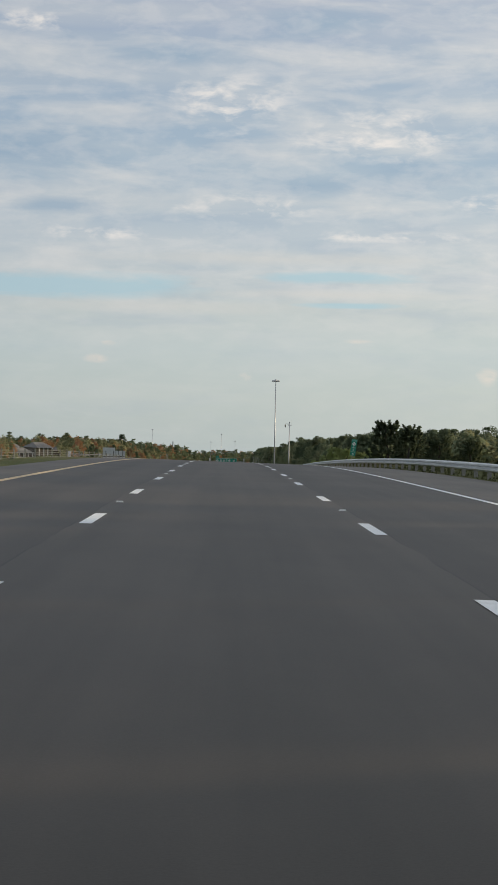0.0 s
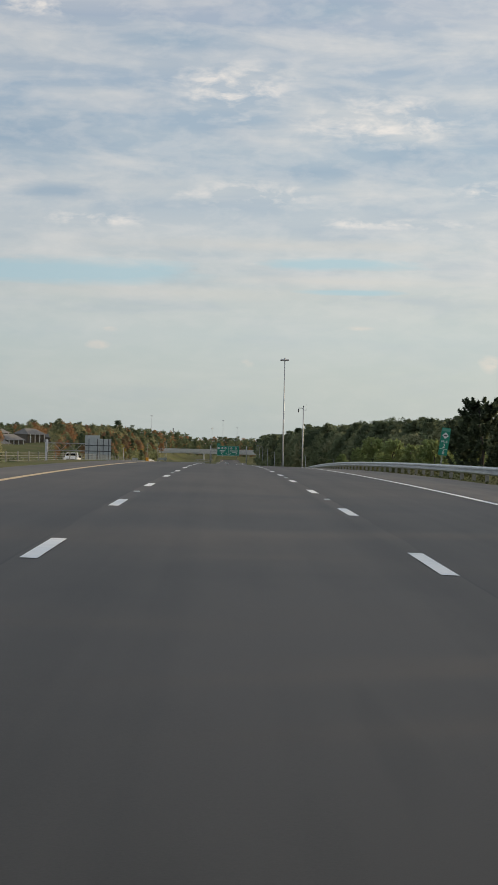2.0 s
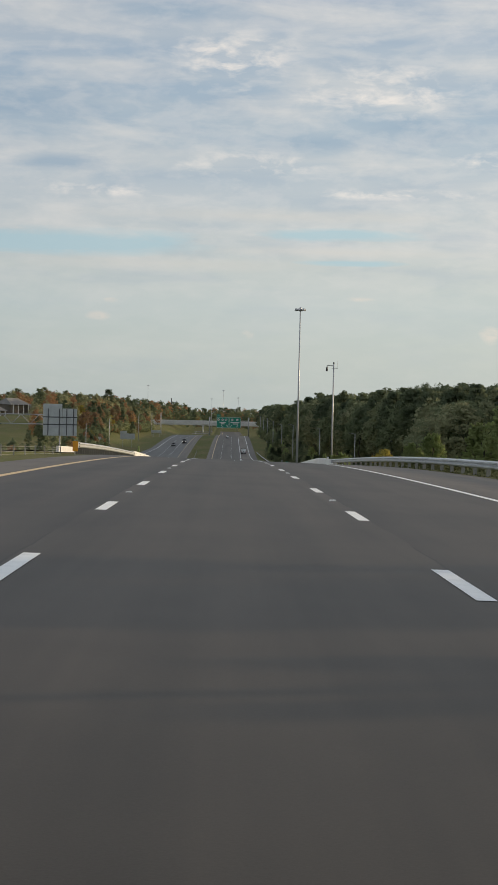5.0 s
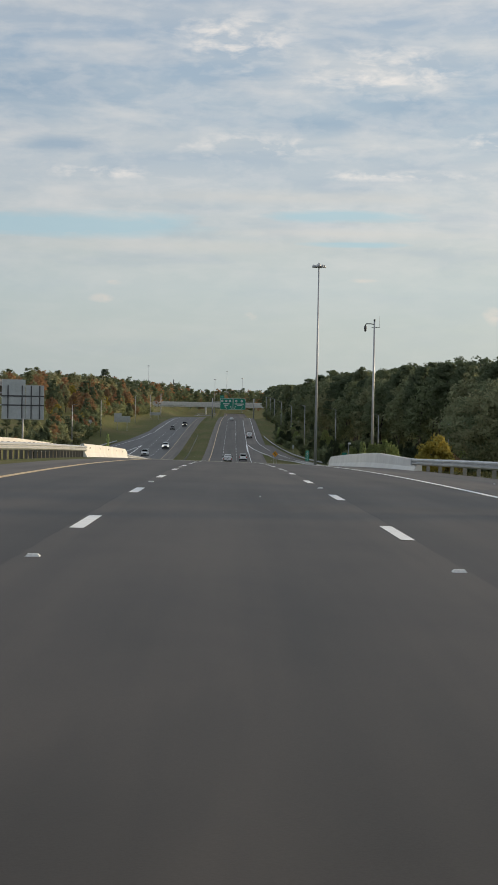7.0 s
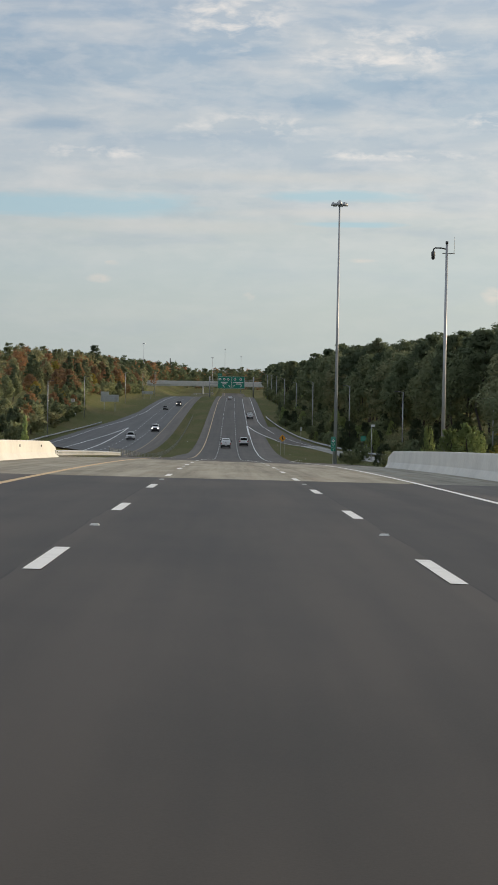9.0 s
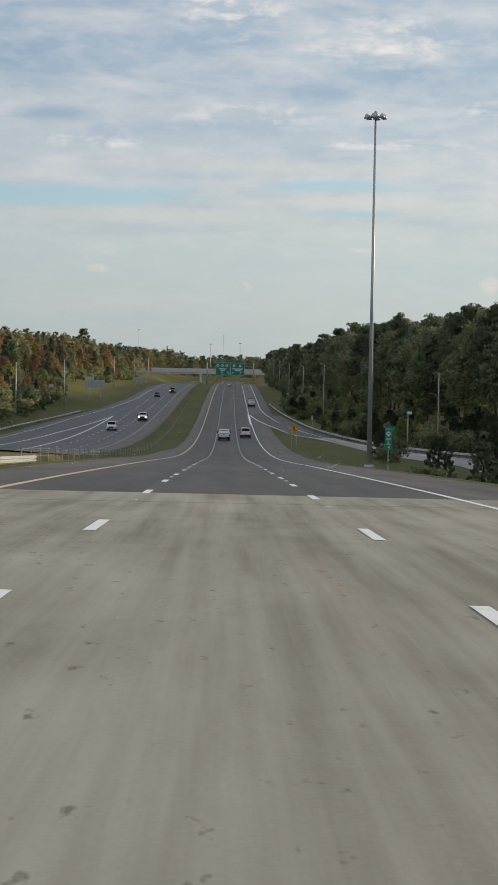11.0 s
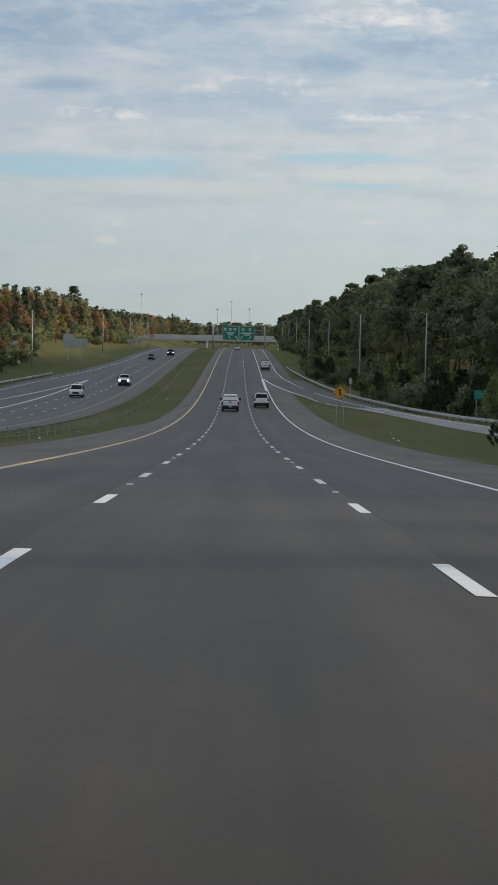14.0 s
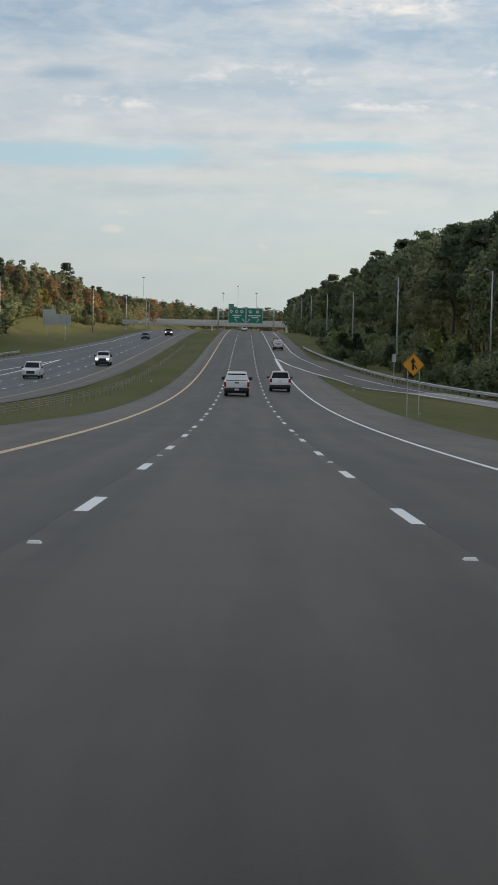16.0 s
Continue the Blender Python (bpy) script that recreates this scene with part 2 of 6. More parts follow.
def grass_material():
    """Mown verge: green and straw patches over a short rough sward."""
    m, nt, b = material("grass_ground", 0.95)
    b.inputs["Specular IOR Level"].default_value = 0.15
    co = nt.nodes.new("ShaderNodeTexCoord").outputs["Object"]
    wide = noise_tex(nt, mapping(nt, co, (0.10, 0.025, 0.1)), 1.0, 5, 0.6, 0.5)
    tuft = noise_tex(nt, co, 1.6, 5, 0.65)
    blade = noise_tex(nt, mapping(nt, co, (1.0, 0.5, 1.0)), 9.0, 3, 0.7)
    green = ramp(nt, [(0.30, (0.068, 0.080, 0.026)), (0.70, (0.140, 0.150, 0.050))], calc(nt, "ADD", calc(nt, "MULTIPLY", tuft, 0.6), calc(nt, "MULTIPLY", blade, 0.4)))
    straw = ramp(nt, [(0.30, (0.115, 0.098, 0.046)), (0.70, (0.205, 0.175, 0.085))], blade)
    nt.links.new(blend(nt, ramp(nt, [(0.45, (0.08,) * 3), (0.66, (0.8,) * 3)], wide), green, straw), b.inputs["Base Color"])
    bp = nt.nodes.new("ShaderNodeBump")
    bp.inputs["Strength"].default_value, bp.inputs["Distance"].default_value = 0.7, 0.06
    nt.links.new(calc(nt, "ADD", blade, tuft), bp.inputs["Height"])
    nt.links.new(bp.outputs[0], b.inputs["Normal"])
    return m


def deck_material():
    """Tyre-stained, finely ribbed bridge concrete with rusty and grey streaks and dark spots."""
    m, nt, b = material("deck_concrete", 0.8)
    co = nt.nodes.new("ShaderNodeTexCoord").outputs["Object"]
    streak = noise_tex(nt, mapping(nt, co, (2.4, 0.035, 1)), 1.0, 5, 0.62)
    cloud = noise_tex(nt, mapping(nt, co, (0.6, 0.14, 1)), 1.0, 5, 0.6, 0.4)
    grain = noise_tex(nt, co, 24.0, 3, 0.6)
    f = calc(nt, "ADD", calc(nt, "MULTIPLY", streak, 0.5), calc(nt, "ADD", calc(nt, "MULTIPLY", cloud, 0.42), calc(nt, "MULTIPLY", grain, 0.08)))
    base = ramp(nt, [(0.38, (0.185, 0.170, 0.134)), (0.50, (0.296, 0.278, 0.226)), (0.62, (0.392, 0.372, 0.310))], f)
    rust = ramp(nt, [(0.56, (0, 0, 0)), (0.72, (1, 1, 1))], noise_tex(nt, mapping(nt, co, (0.9, 0.05, 1), (3.0, 0, 0)), 1.0, 4, 0.6))
    base = blend(nt, calc(nt, "MULTIPLY", rust, 0.5), base, (0.29, 0.225, 0.160))
    spots = ramp(nt, [(0.64, (0, 0, 0)), (0.72, (1, 1, 1))], noise_tex(nt, mapping(nt, co, (5.0, 1.9, 1), (0, 7.0, 0)), 1.0, 3, 0.7))
    base = blend(nt, calc(nt, "MULTIPLY", spots, 0.7), base, (0.09, 0.08, 0.068))
    nt.links.new(base, b.inputs["Base Color"])
    return m


def leaf_material(name, stops, rough=0.8, scale=None):
    m, nt, b = material(name, rough)
    geo = nt.nodes.new("ShaderNodeNewGeometry").outputs["Random Per Island"]
    info = nt.nodes.new("ShaderNodeObjectInfo").outputs["Random"]
    tuft = noise_tex(nt, nt.nodes.new("ShaderNodeTexCoord").outputs["Object"], 9.0 if scale is None else scale, 2)
    f = calc(nt, "ADD", calc(nt, "MULTIPLY", geo, 0.08), calc(nt, "MULTIPLY", info, 0.55))
    f = calc(nt, "ADD", f, calc(nt, "MULTIPLY", calc(nt, "SUBTRACT", tuft, 0.2), 0.5))
    nt.links.new(ramp(nt, stops, f), b.inputs["Base Color"])
    b.inputs["Specular IOR Level"].default_value = 0.25
    thin = nt.nodes.new("ShaderNodeBsdfTranslucent")
    nt.links.new(b.inputs["Base Color"].links[0].from_socket, thin.inputs[0])
    both = nt.nodes.new("ShaderNodeMixShader")
    both.inputs[0].default_value = 0.42
    nt.links.new(b.outputs[0], both.inputs[1])
    nt.links.new(thin.outputs[0], both.inputs[2])
    nt.links.new(both.outputs[0], nt.nodes["Material Output"].inputs[0])
    return m


M_ASPHALT = asphalt_material("asphalt", (0.0292, 0.0240, 0.0196), (0.0690, 0.0570, 0.0468), True)
M_ASPHALT_LATER = asphalt_material("asphalt_later", (0.0405, 0.0342, 0.0284), (0.0850, 0.0722, 0.0605), True)
M_SHOULDER = asphalt_material("shoulder_asphalt", (0.068, 0.056, 0.046), (0.130, 0.108, 0.089))
M_CONCRETE_DECK = deck_material()
M_CONCRETE = mottled("concrete", (0.52, 0.52, 0.51), (0.74, 0.73, 0.71), 0.6, 0.8, bump=0.15, scale2=9)
M_WHITE_PAINT = mottled("white_road_paint", (0.66, 0.67, 0.67), (0.90, 0.91, 0.91), 3.0, 0.6, scale2=40, lo=0.25, hi=0.5)
M_YELLOW_PAINT = mottled("yellow_road_paint", (0.58, 0.41, 0.22), (0.82, 0.60, 0.35), 2.0, 0.6, scale2=30)
M_STEEL = mottled("galvanised_steel", (0.42, 0.44, 0.46), (0.62, 0.64, 0.66), 1.2, 0.45, 0.25, scale2=14)
M_GRASS_GROUND = grass_material()
M_WOODPOST = mottled("timber_post", (0.11, 0.10, 0.085), (0.20, 0.185, 0.16), 2.0, 0.85, scale2=20)
M_BARK = mottled("bark", (0.030, 0.026, 0.023), (0.085, 0.075, 0.066), 1.5, 0.9, scale2=12)
M_LEAF_GREEN = leaf_material("broad_leaves", [(0.0, (0.146, 0.188, 0.105)), (0.45, (0.249, 0.290, 0.159)), (0.8, (0.376, 0.372, 0.211)), (1.0, (0.545, 0.404, 0.235))])
# darker than the broad leaves: needle colour also carries the right-hand wood's deep shade
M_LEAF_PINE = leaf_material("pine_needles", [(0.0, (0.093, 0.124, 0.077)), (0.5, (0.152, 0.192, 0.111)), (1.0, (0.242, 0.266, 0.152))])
M_LEAF_AUTUMN = leaf_material("autumn_leaves", [(0.0, (0.196, 0.157, 0.099)), (0.35, (0.287, 0.190, 0.112)), (0.6, (0.405, 0.231, 0.125)), (0.8, (0.405, 0.273, 0.131)), (1.0, (0.315, 0.265, 0.129))])
M_LEAF_YELLOW = leaf_material("yellow_leaves", [(0.0, (0.30, 0.25, 0.06)), (0.6, (0.46, 0.37, 0.08)), (1.0, (0.36, 0.35, 0.10))])
M_LEAF_YOUNG = leaf_material("young_pine_needles", [(0.0, (0.317, 0.413, 0.174)), (0.6, (0.495, 0.582, 0.248)), (1.0, (0.655, 0.709, 0.317))])
M_BUSH = leaf_material("thicket_leaves", [(0.0, (0.152, 0.198, 0.112)), (0.6, (0.270, 0.303, 0.161)), (1.0, (0.454, 0.403, 0.238))])

# ---- the lie of the land ----
KNOT_S = (-200, -30, 10, 50, 90, 130, 170, 210, 250, 290, 330, 370, 410, 450, 490, 530, 570, 620, 690, 760, 850, 960, 1100, 1180, 1260, 1400, 1600, 1900)
KNOT_Z = (-2.54, -0.44, -0.00, 0.31, 0.48, 0.37, 0.06, -0.40, -1.06, -2.02, -3.28, -4.71, -6.36, -8.18, -10.04, -11.93, -13.64, -15.30, -16.66, -16.89, -16.11, -14.81, -13.60, -13.45, -13.95, -16.3, -18.8, -19.5)


def spline_curvature(k, z):
    n, h = len(k), np.diff(k)
    a, b = np.zeros((n, n)), np.zeros((n, n))
    a[0, 0] = a[-1, -1] = 1
    for i in range(1, n - 1):
        a[i, i - 1:i + 2] = h[i - 1], 2 * (h[i - 1] + h[i]), h[i]
        b[i, i - 1:i + 2] = 6 / h[i - 1], -6 / h[i - 1] - 6 / h[i], 6 / h[i]
    return np.linalg.solve(a, b @ z)


K_S, K_Z = np.array(KNOT_S, float), np.array(KNOT_Z, float)
K_M = spline_curvature(K_S, K_Z)


def road_z(s):
    s = np.clip(np.asarray(s, float), K_S[0], K_S[-1])
    i = np.clip(np.searchsorted(K_S, s) - 1, 0, len(K_S) - 2)
    h = K_S[i + 1] - K_S[i]
    a, b = (K_S[i + 1] - s) / h, (s - K_S[i]) / h
    return a * K_Z[i] + b * K_Z[i + 1] + ((a ** 3 - a) * K_M[i] + (b ** 3 - b) * K_M[i + 1]) * h * h / 6


def road_x(s):
    u = np.clip(np.asarray(s, float), -200, 1300) / 1000
    return -1.7558 * u ** 2 + 2.1354 * u ** 3


def step(a, b, v):
    u = np.clip((np.asarray(v, float) - a) / (b - a), 0, 1)
    return u * u * (3 - 2 * u)


def lane(x, s, lift=0.0):
    """A place on the roadway: x from its middle, s along it."""
    return Vector((float(road_x(s)) + x, float(s), float(road_z(s)) - 0.02 * max(-9.6, min(9.6, x)) + lift))


def opp_lift(s):
    """How far the other roadway's own profile stands above ours."""
    return (-0.35 + 0.7 * step(235, 312, s) + 0.45 * step(315, 375, s)) * (1 - step(430, 570, s))


def land(x, s):
    """Height of the ground; x from the roadway's middle."""
    x, s = np.asarray(x, float), np.asarray(s, float)
    left = -6.9 - 1.1 * step(400, 450, s) * (1 - step(590, 625, s))
    z = road_z(s) - 0.02 * np.clip(x, -9.6, 9.6) - 0.12 + 0.085 * step(0.0, -0.3, x - left) + 0.06 * step(9.3, 9.6, x)
    z = z - 0.03 * step(-7.2, -9.6, x) * (1 - step(300, 345, s))
    # bank on the side of the woods
    bank = 4.0 - 1.5 * step(60, 200, s) + 4.5 * step(200, 340, s) - 6.9 * step(450, 580, s)
    z = z - bank * step(10.6, 13.0 + 2.6 * bank, x) - 0.25 * step(10.2, 13.0, x) + 0.30 * step(9.9, 10.7, x) * (1 - step(11.6, 14.5, x)) * (1 - step(300, 322, s))
    z = z + 2.0 * step(34, 80, x) * step(560, 700, s) + 6.0 * step(700, 1000, s) * step(30, 120, x)
    # median, and the bed of the other roadway
    med = step(-9.2, -12.0, x) * (1 - step(-12.6, -14.0, x))
    z = z - 0.55 * med
    bed = road_z(s) + 0.012 * (np.maximum(x, -46) + 17) - 0.25 * step(-14, -17, x) + 0.04 + opp_lift(s)
    k = step(-12.6, -14.0, x)
    z = z * (1 - k) + bed * k
    # rising ground beyond the other roadway
    far = step(-40, -62, x)
    z = z + far * (6.5 * step(640, 820, s) - 3.0 * (1 - step(420, 640, s))) + step(-60, -140, x) * 6.0 * step(700, 1200, s)
    # valley under the bridge
    z = z - 6.5 * step(357, 366, s) * (1 - step(386, 395, s))
    # dip in the hillside where the houses stand
    z = z - 7.0 * step(-108, -126, x) * step(1050, 1110, s) * (1 - step(1240, 1290, s))
    wide = step(260, 900, np.abs(x))
    z = z * (1 - wide) + wide * (-15.0)
    return z


def part(name, bm, mat, parent=None, label=""):
    me = bpy.data.meshes.new(name)
    bm.to_mesh(me)
    bm.free()
    me.materials.append(mat)
    ob = new(name, me)
    if parent:
        ob.parent = parent
    return tagged(ob, label)


def empty(name, m, label="", category="", group="", kind=""):
    ob = new(name)
    ob.matrix_basis = m
    ob.empty_display_size = 0.2
    return tagged(ob, label, category, group, kind)


def mesh_of(name, verts, faces, mat, smooth=False):
    me = bpy.data.meshes.new(name)
    me.from_pydata([tuple(v) for v in verts], [], [tuple(f) for f in faces])
    me.materials.append(mat)
    if smooth:
        me.polygons.foreach_set("use_smooth", [True] * len(me.polygons))
    me.update()
    return me


def ribbon(name, edges, mat, parent=None, close=False):
    """A band: each row of edges is one cross-section, in order along the way."""
    n = len(edges[0])
    verts = [p for row in edges for p in row]
    faces = []
    for r in range(len(edges) - 1):
        for c in range(n if close else n - 1):
            d = (c + 1) % n
            faces.append((r * n + c, r * n + d, (r + 1) * n + d, (r + 1) * n + c))
    if close:
        faces += [tuple(range(n))[::-1], tuple((len(edges) - 1) * n + c for c in range(n))]
    ob = new(name, mesh_of(name, verts, faces, mat))
    if parent:
        ob.parent = parent
    return ob


def spread_s(a, b, stepsize):
    n = max(1, int(round((b - a) / stepsize)))
    return [a + (b - a) * i / n for i in range(n + 1)]


# ---- ground ----


def make_ground():
    xs = [-4500, -2500, -1400, -900, -600, -420, -300, -230, -180, -140, -110, -90, -75, -65, -58, -52, -47, -43, -40, -34, -28, -22, -17, -15.5, -14.5, -13.5, -13.0, -12.5, -11, -10, -9.2, -8.35, -8.0, -7.25, -6.9, -4, 0, 4, 9.2,
          9.6, 10.2, 11, 12.5, 14, 16, 18, 21, 24, 28, 33, 38, 44, 52, 62, 75, 90, 110, 140, 180, 230, 300, 420, 600, 900, 1400, 2500, 4500]
    ss = [-4500, -2000, -900, -500, -300] + spread_s(-200, 340, 8) + spread_s(344, 410, 3) + spread_s(418, 760, 8) + spread_s(775, 1300, 15) + [1350, 1400, 1500, 1600, 1750, 1900, 2300, 3000, 3800, 4900]
    rows = []
    for s in ss:
        z = land(np.array(xs), np.full(len(xs), s))
        rows.append([(float(road_x(s)) + x, s, float(q)) for x, q in zip(xs, z)])
    ob = ribbon("ground", rows, M_GRASS_GROUND)
    ob.data.polygons.foreach_set("use_smooth", [True] * len(ob.data.polygons))
    tagged(ob, "mown roadside grass and rough ground beside the motorway", "ground", kind="structure")


make_ground()

# ---- roadways ----
BRIDGE_A, BRIDGE_B = 351.0, 406.6


SKEW = 0.46


def askew(x, s):
    """The bridge lies askew: distance along at x, for the line that crosses the middle at s."""
    return s + SKEW * x * float(step(300, 348, s) * (1 - step(409, 455, s)))


def left_edge(s):
    return -6.9 - 1.1 * float(step(400, 450, s) * (1 - step(590, 625, s)))


def carriageway():
    road = empty("road", Matrix(), "dark worn asphalt motorway with three lanes and paved shoulders", "road", kind="structure")
    for a, b in ((-200, BRIDGE_A), (BRIDGE_B, 1900)):
        rows = [[lane(x, askew(x, s)) for x in (-5.2, -3.5, -1.83, 0, 1.83, 3.7, 5.6)] for s in spread_s(a, b, 4)]
        ribbon("asphalt", rows, M_ASPHALT if a < 0 else M_ASPHALT_LATER, road)
        for xa, xb in ((None, -5.202), (5.602, 9.2)):
            rows = []
            for s in spread_s(a, b, 4):
                x0 = left_edge(s) if xa is None else xa
                rows.append([lane(x, askew(x, s)) for x in (x0, 0.5 * (x0 + xb), xb)])
            ribbon("shoulder", rows, M_SHOULDER, road)
    return road


ROAD = carriageway()


def line(name, xa, s0, s1, width, mat, parent, lift=0.006, every=4):
    f = xa if callable(xa) else (lambda s: xa)
    rows = [[lane(f(s) - width / 2, s, lift), lane(f(s) + width / 2, s, lift)] for s in spread_s(s0, s1, every)]
    return ribbon(name, rows, mat, parent)


PERIOD, FIRST = 24.384, 30.5


def laid(a, b, fall):
    """A pose at a that points to b, level across but for the road's fall."""
    d = (b - a).normalized()
    r = Vector((1, 0, fall))
    r = (r - d * r.dot(d)).normalized()
    u = r.cross(d)
    return Matrix(((r.x, d.x, u.x, a.x), (r.y, d.y, u.y, a.y), (r.z, d.z, u.z, a.z), (0, 0, 0, 1)))


def markings():
    line("yellow_edge_line", -5.0, -200, 1880, 0.20, M_YELLOW_PAINT, ROAD)
    line("white_edge_line", 5.38, -200, 832, 0.17, M_WHITE_PAINT, ROAD)
    me = mesh_of("lane_dash", [(-0.08, 0, 0), (0.08, 0, 0), (0.08, 3.05, 0), (-0.08, 3.05, 0)], [(0, 1, 2, 3)], M_WHITE_PAINT)
    bm = bmesh.new()
    bmesh.ops.create_cube(bm, size=1)
    bmesh.ops.scale(bm, vec=(0.13, 0.11, 0.022), verts=bm.verts)
    for v in bm.verts:
        if v.co.z > 0:
            v.co.x *= 0.7
            v.co.y *= 0.6
    stud = bpy.data.meshes.new("road_stud")
    bm.to_mesh(stud)
    bm.free()
    stud.materials.append(M_STUD)
    for x in (-1.83, 1.83):
        k = -3
        while True:
            s = FIRST + PERIOD * k + (4.11 if FIRST + PERIOD * k > 385 else 0.0)
            if s > 1160:
                break
            for off in (4.572, 16.764):
                a, b = lane(x, s + off, 0.006), lane(x, s + off + 3.05, 0.006)
                ob = new("lane_dash", me)
                ob.parent = ROAD
                ob.matrix_basis = laid(a, b, -0.02)
            if s < 640:
                ob = new("road_stud", stud)
                ob.parent = ROAD
                ob.location = lane(x, s, 0.012)
            k += 1


M_STUD = mottled("road_stud_lens", (0.50, 0.50, 0.48), (0.8, 0.8, 0.78), 20, 0.35)
markings()

# ---- the other roadway and the slip road ----


def follow(points):
    """x by distance along, from a few places."""
    ks, vs = [p[0] for p in points], [p[1] for p in points]
    return lambda s: float(np.interp(s, ks, vs))


OPP_LEFT = follow([(-200, -31), (560, -43), (720, -41.5), (800, -38.5), (866, -34), (940, -31.2), (1900, -31)])


def opp(x, s, lift=0.0):
    return Vector((float(road_x(s)) + x, float(s), float(road_z(s)) + 0.012 * (x + 17) - 0.25 * float(step(-14, -17, x)) + float(opp_lift(s)) + lift))


def opposite_roadway():
    road = empty("road", Matrix(), "grey asphalt opposite carriageway with four lanes and a merging slip lane", "road", kind="structure")
    rows = [[opp(x, s, 0.07) for x in (OPP_LEFT(s), min(OPP_LEFT(s) + 3, -28.2), -24.5, -20.8, -17.2)] for s in spread_s(-200, 1900, 6)]
    ribbon("asphalt", rows, M_ASPHALT_FAR, road)
    rows = [[opp(x, s, 0.07) for x in (-17.198, -15.6, -14.3, -13.9)] for s in spread_s(-200, 1900, 6)]
    ribbon("shoulder", rows, M_SHOULDER, road)

    def stripe(name, xs, s0, s1, w, mat):
        f = follow(xs) if not isinstance(xs, (int, float)) else (lambda s: xs)
        rows = [[opp(f(s) - w / 2, s, 0.078), opp(f(s) + w / 2, s, 0.078)] for s in spread_s(s0, s1, 6)]
        ribbon(name, rows, mat, road)

    stripe("yellow_edge_line", -17.4, -200, 1880, 0.17, M_OLD_YELLOW)
    stripe("white_edge_line", [(-200, -29), (560, -40.5), (720, -38.6), (800, -36), (866, -31.2), (940, -28.6), (1880, -28.2)], -200, 1880, 0.17, M_WHITE_PAINT)
    stripe("gore_line", [(560, -27.5), (812, -27.3)], 560, 812, 0.3, M_WHITE_PAINT)
    stripe("gore_line", [(560, -36.0), (720, -32.0), (812, -27.35)], 560, 811, 0.3, M_WHITE_PAINT)
    me = mesh_of("lane_dash", [(-0.08, 0, 0), (0.08, 0, 0), (0.08, 3.05, 0), (-0.08, 3.05, 0)], [(0, 1, 2, 3)], M_WHITE_PAINT)
    for x in (-20.9, -24.4):
        for k in range(52):
            s = 560 + 12.192 * k
            a, b = opp(x, s, 0.078), opp(x, s + 3.05, 0.078)
            ob = new("lane_dash", me)
            ob.parent = road
            ob.matrix_basis = laid(a, b, 0.012)
    return road


M_ASPHALT_FAR = asphalt_material("asphalt_opposite", (0.058, 0.058, 0.060), (0.105, 0.104, 0.104))
M_OLD_YELLOW = mottled("faded_yellow_paint", (0.36, 0.27, 0.16), (0.55, 0.42, 0.26), 2.0, 0.7)
OPP_ROAD = opposite_roadway()

RAMP_IN = follow([(500, 31.6), (560, 26.6), (603, 24.1), (640, 22.3), (650, 21.9), (668, 21.0), (685, 20.1), (700, 18.8), (715, 16.9), (728, 13.6), (740, 11.9), (770, 9.0), (800, 6.8), (830, 5.4)])
RAMP_OUT = follow([(500, 40), (560, 34), (603, 29.5), (650, 26), (690, 22), (714, 19.2), (742, 16.2), (766, 14.2), (800, 11.2), (836, 9.4), (872, 8.8), (1030, 8.9), (1400, 9.0)])

SLIP_RAIL = follow([(500, 48), (540, 42), (590, 35.5), (640, 29.2), (670, 25.4), (695, 23.1), (729, 20.0), (761, 17.6), (800, 15.6), (836, 14.0), (895, 12.1), (905, 12.0)])


def ground_at(x, s, lift=0.0):
    return Vector((float(road_x(s)) + x, float(s), float(land(x, s)) + lift))


def slip_at(x, s, lift=0.0):
    """On the slip road, which runs up onto the carriageway."""
    k = float(step(9.2, 10.4, x))
    a, b = lane(x, s, 0.008 + lift), ground_at(x, s, 0.05 + lift)
    return a * (1 - k) + b * k


def slip_road():
    road = empty("slip_road", Matrix(), "pale worn slip road merging beside the grass verge", "road", kind="structure")
    rows = []
    for s in spread_s(500, 836, 3):
        a, b = RAMP_IN(s) - 0.6, max(RAMP_OUT(s) + 1.2, SLIP_RAIL(s) - 0.5)
        rows.append([slip_at(a + (b - a) * k / 6, s) for k in range(7)])
    n = next(i for i, r in enumerate(rows) if r[0].y > 716)
    ribbon("concrete_lane", rows[:n + 1], M_RAMP, road)
    ribbon("asphalt_lane", rows[n:], M_ASPHALT_LATER, road)

    def stripe(f, s0, s1, w):
        ribbon("white_line", [[slip_at(f(s) + q, s, 0.012) for q in (-w / 2, w / 2)] for s in spread_s(s0, s1, 3)], M_WHITE_PAINT, road)

    stripe(RAMP_IN, 700, 828, 0.3)
    stripe(RAMP_OUT, 560, 836, 0.17)
    line("white_line", lambda s: 5.3, 828, 1160, 0.15, M_WHITE_PAINT, road)
    line("gore_line", lambda s: 5.2, 770, 832, 0.4, M_WHITE_PAINT, road, lift=0.009)
    rows = [[lane(x, s, 0.003) for x in (8.7, 9.6, 11.2)] for s in spread_s(832, 1900, 6)]
    ribbon("asphalt_lane", rows, M_ASPHALT_LATER, road)
    line("white_line", RAMP_OUT, 836, 1400, 0.16, M_WHITE_PAINT, road, lift=0.010)


M_RAMP = mottled("worn_ramp_concrete", (0.25, 0.25, 0.24), (0.40, 0.40, 0.385), 0.4, 0.85, scale2=8, stretch=(1, 0.25, 1))
slip_road()

# ---- trees ----


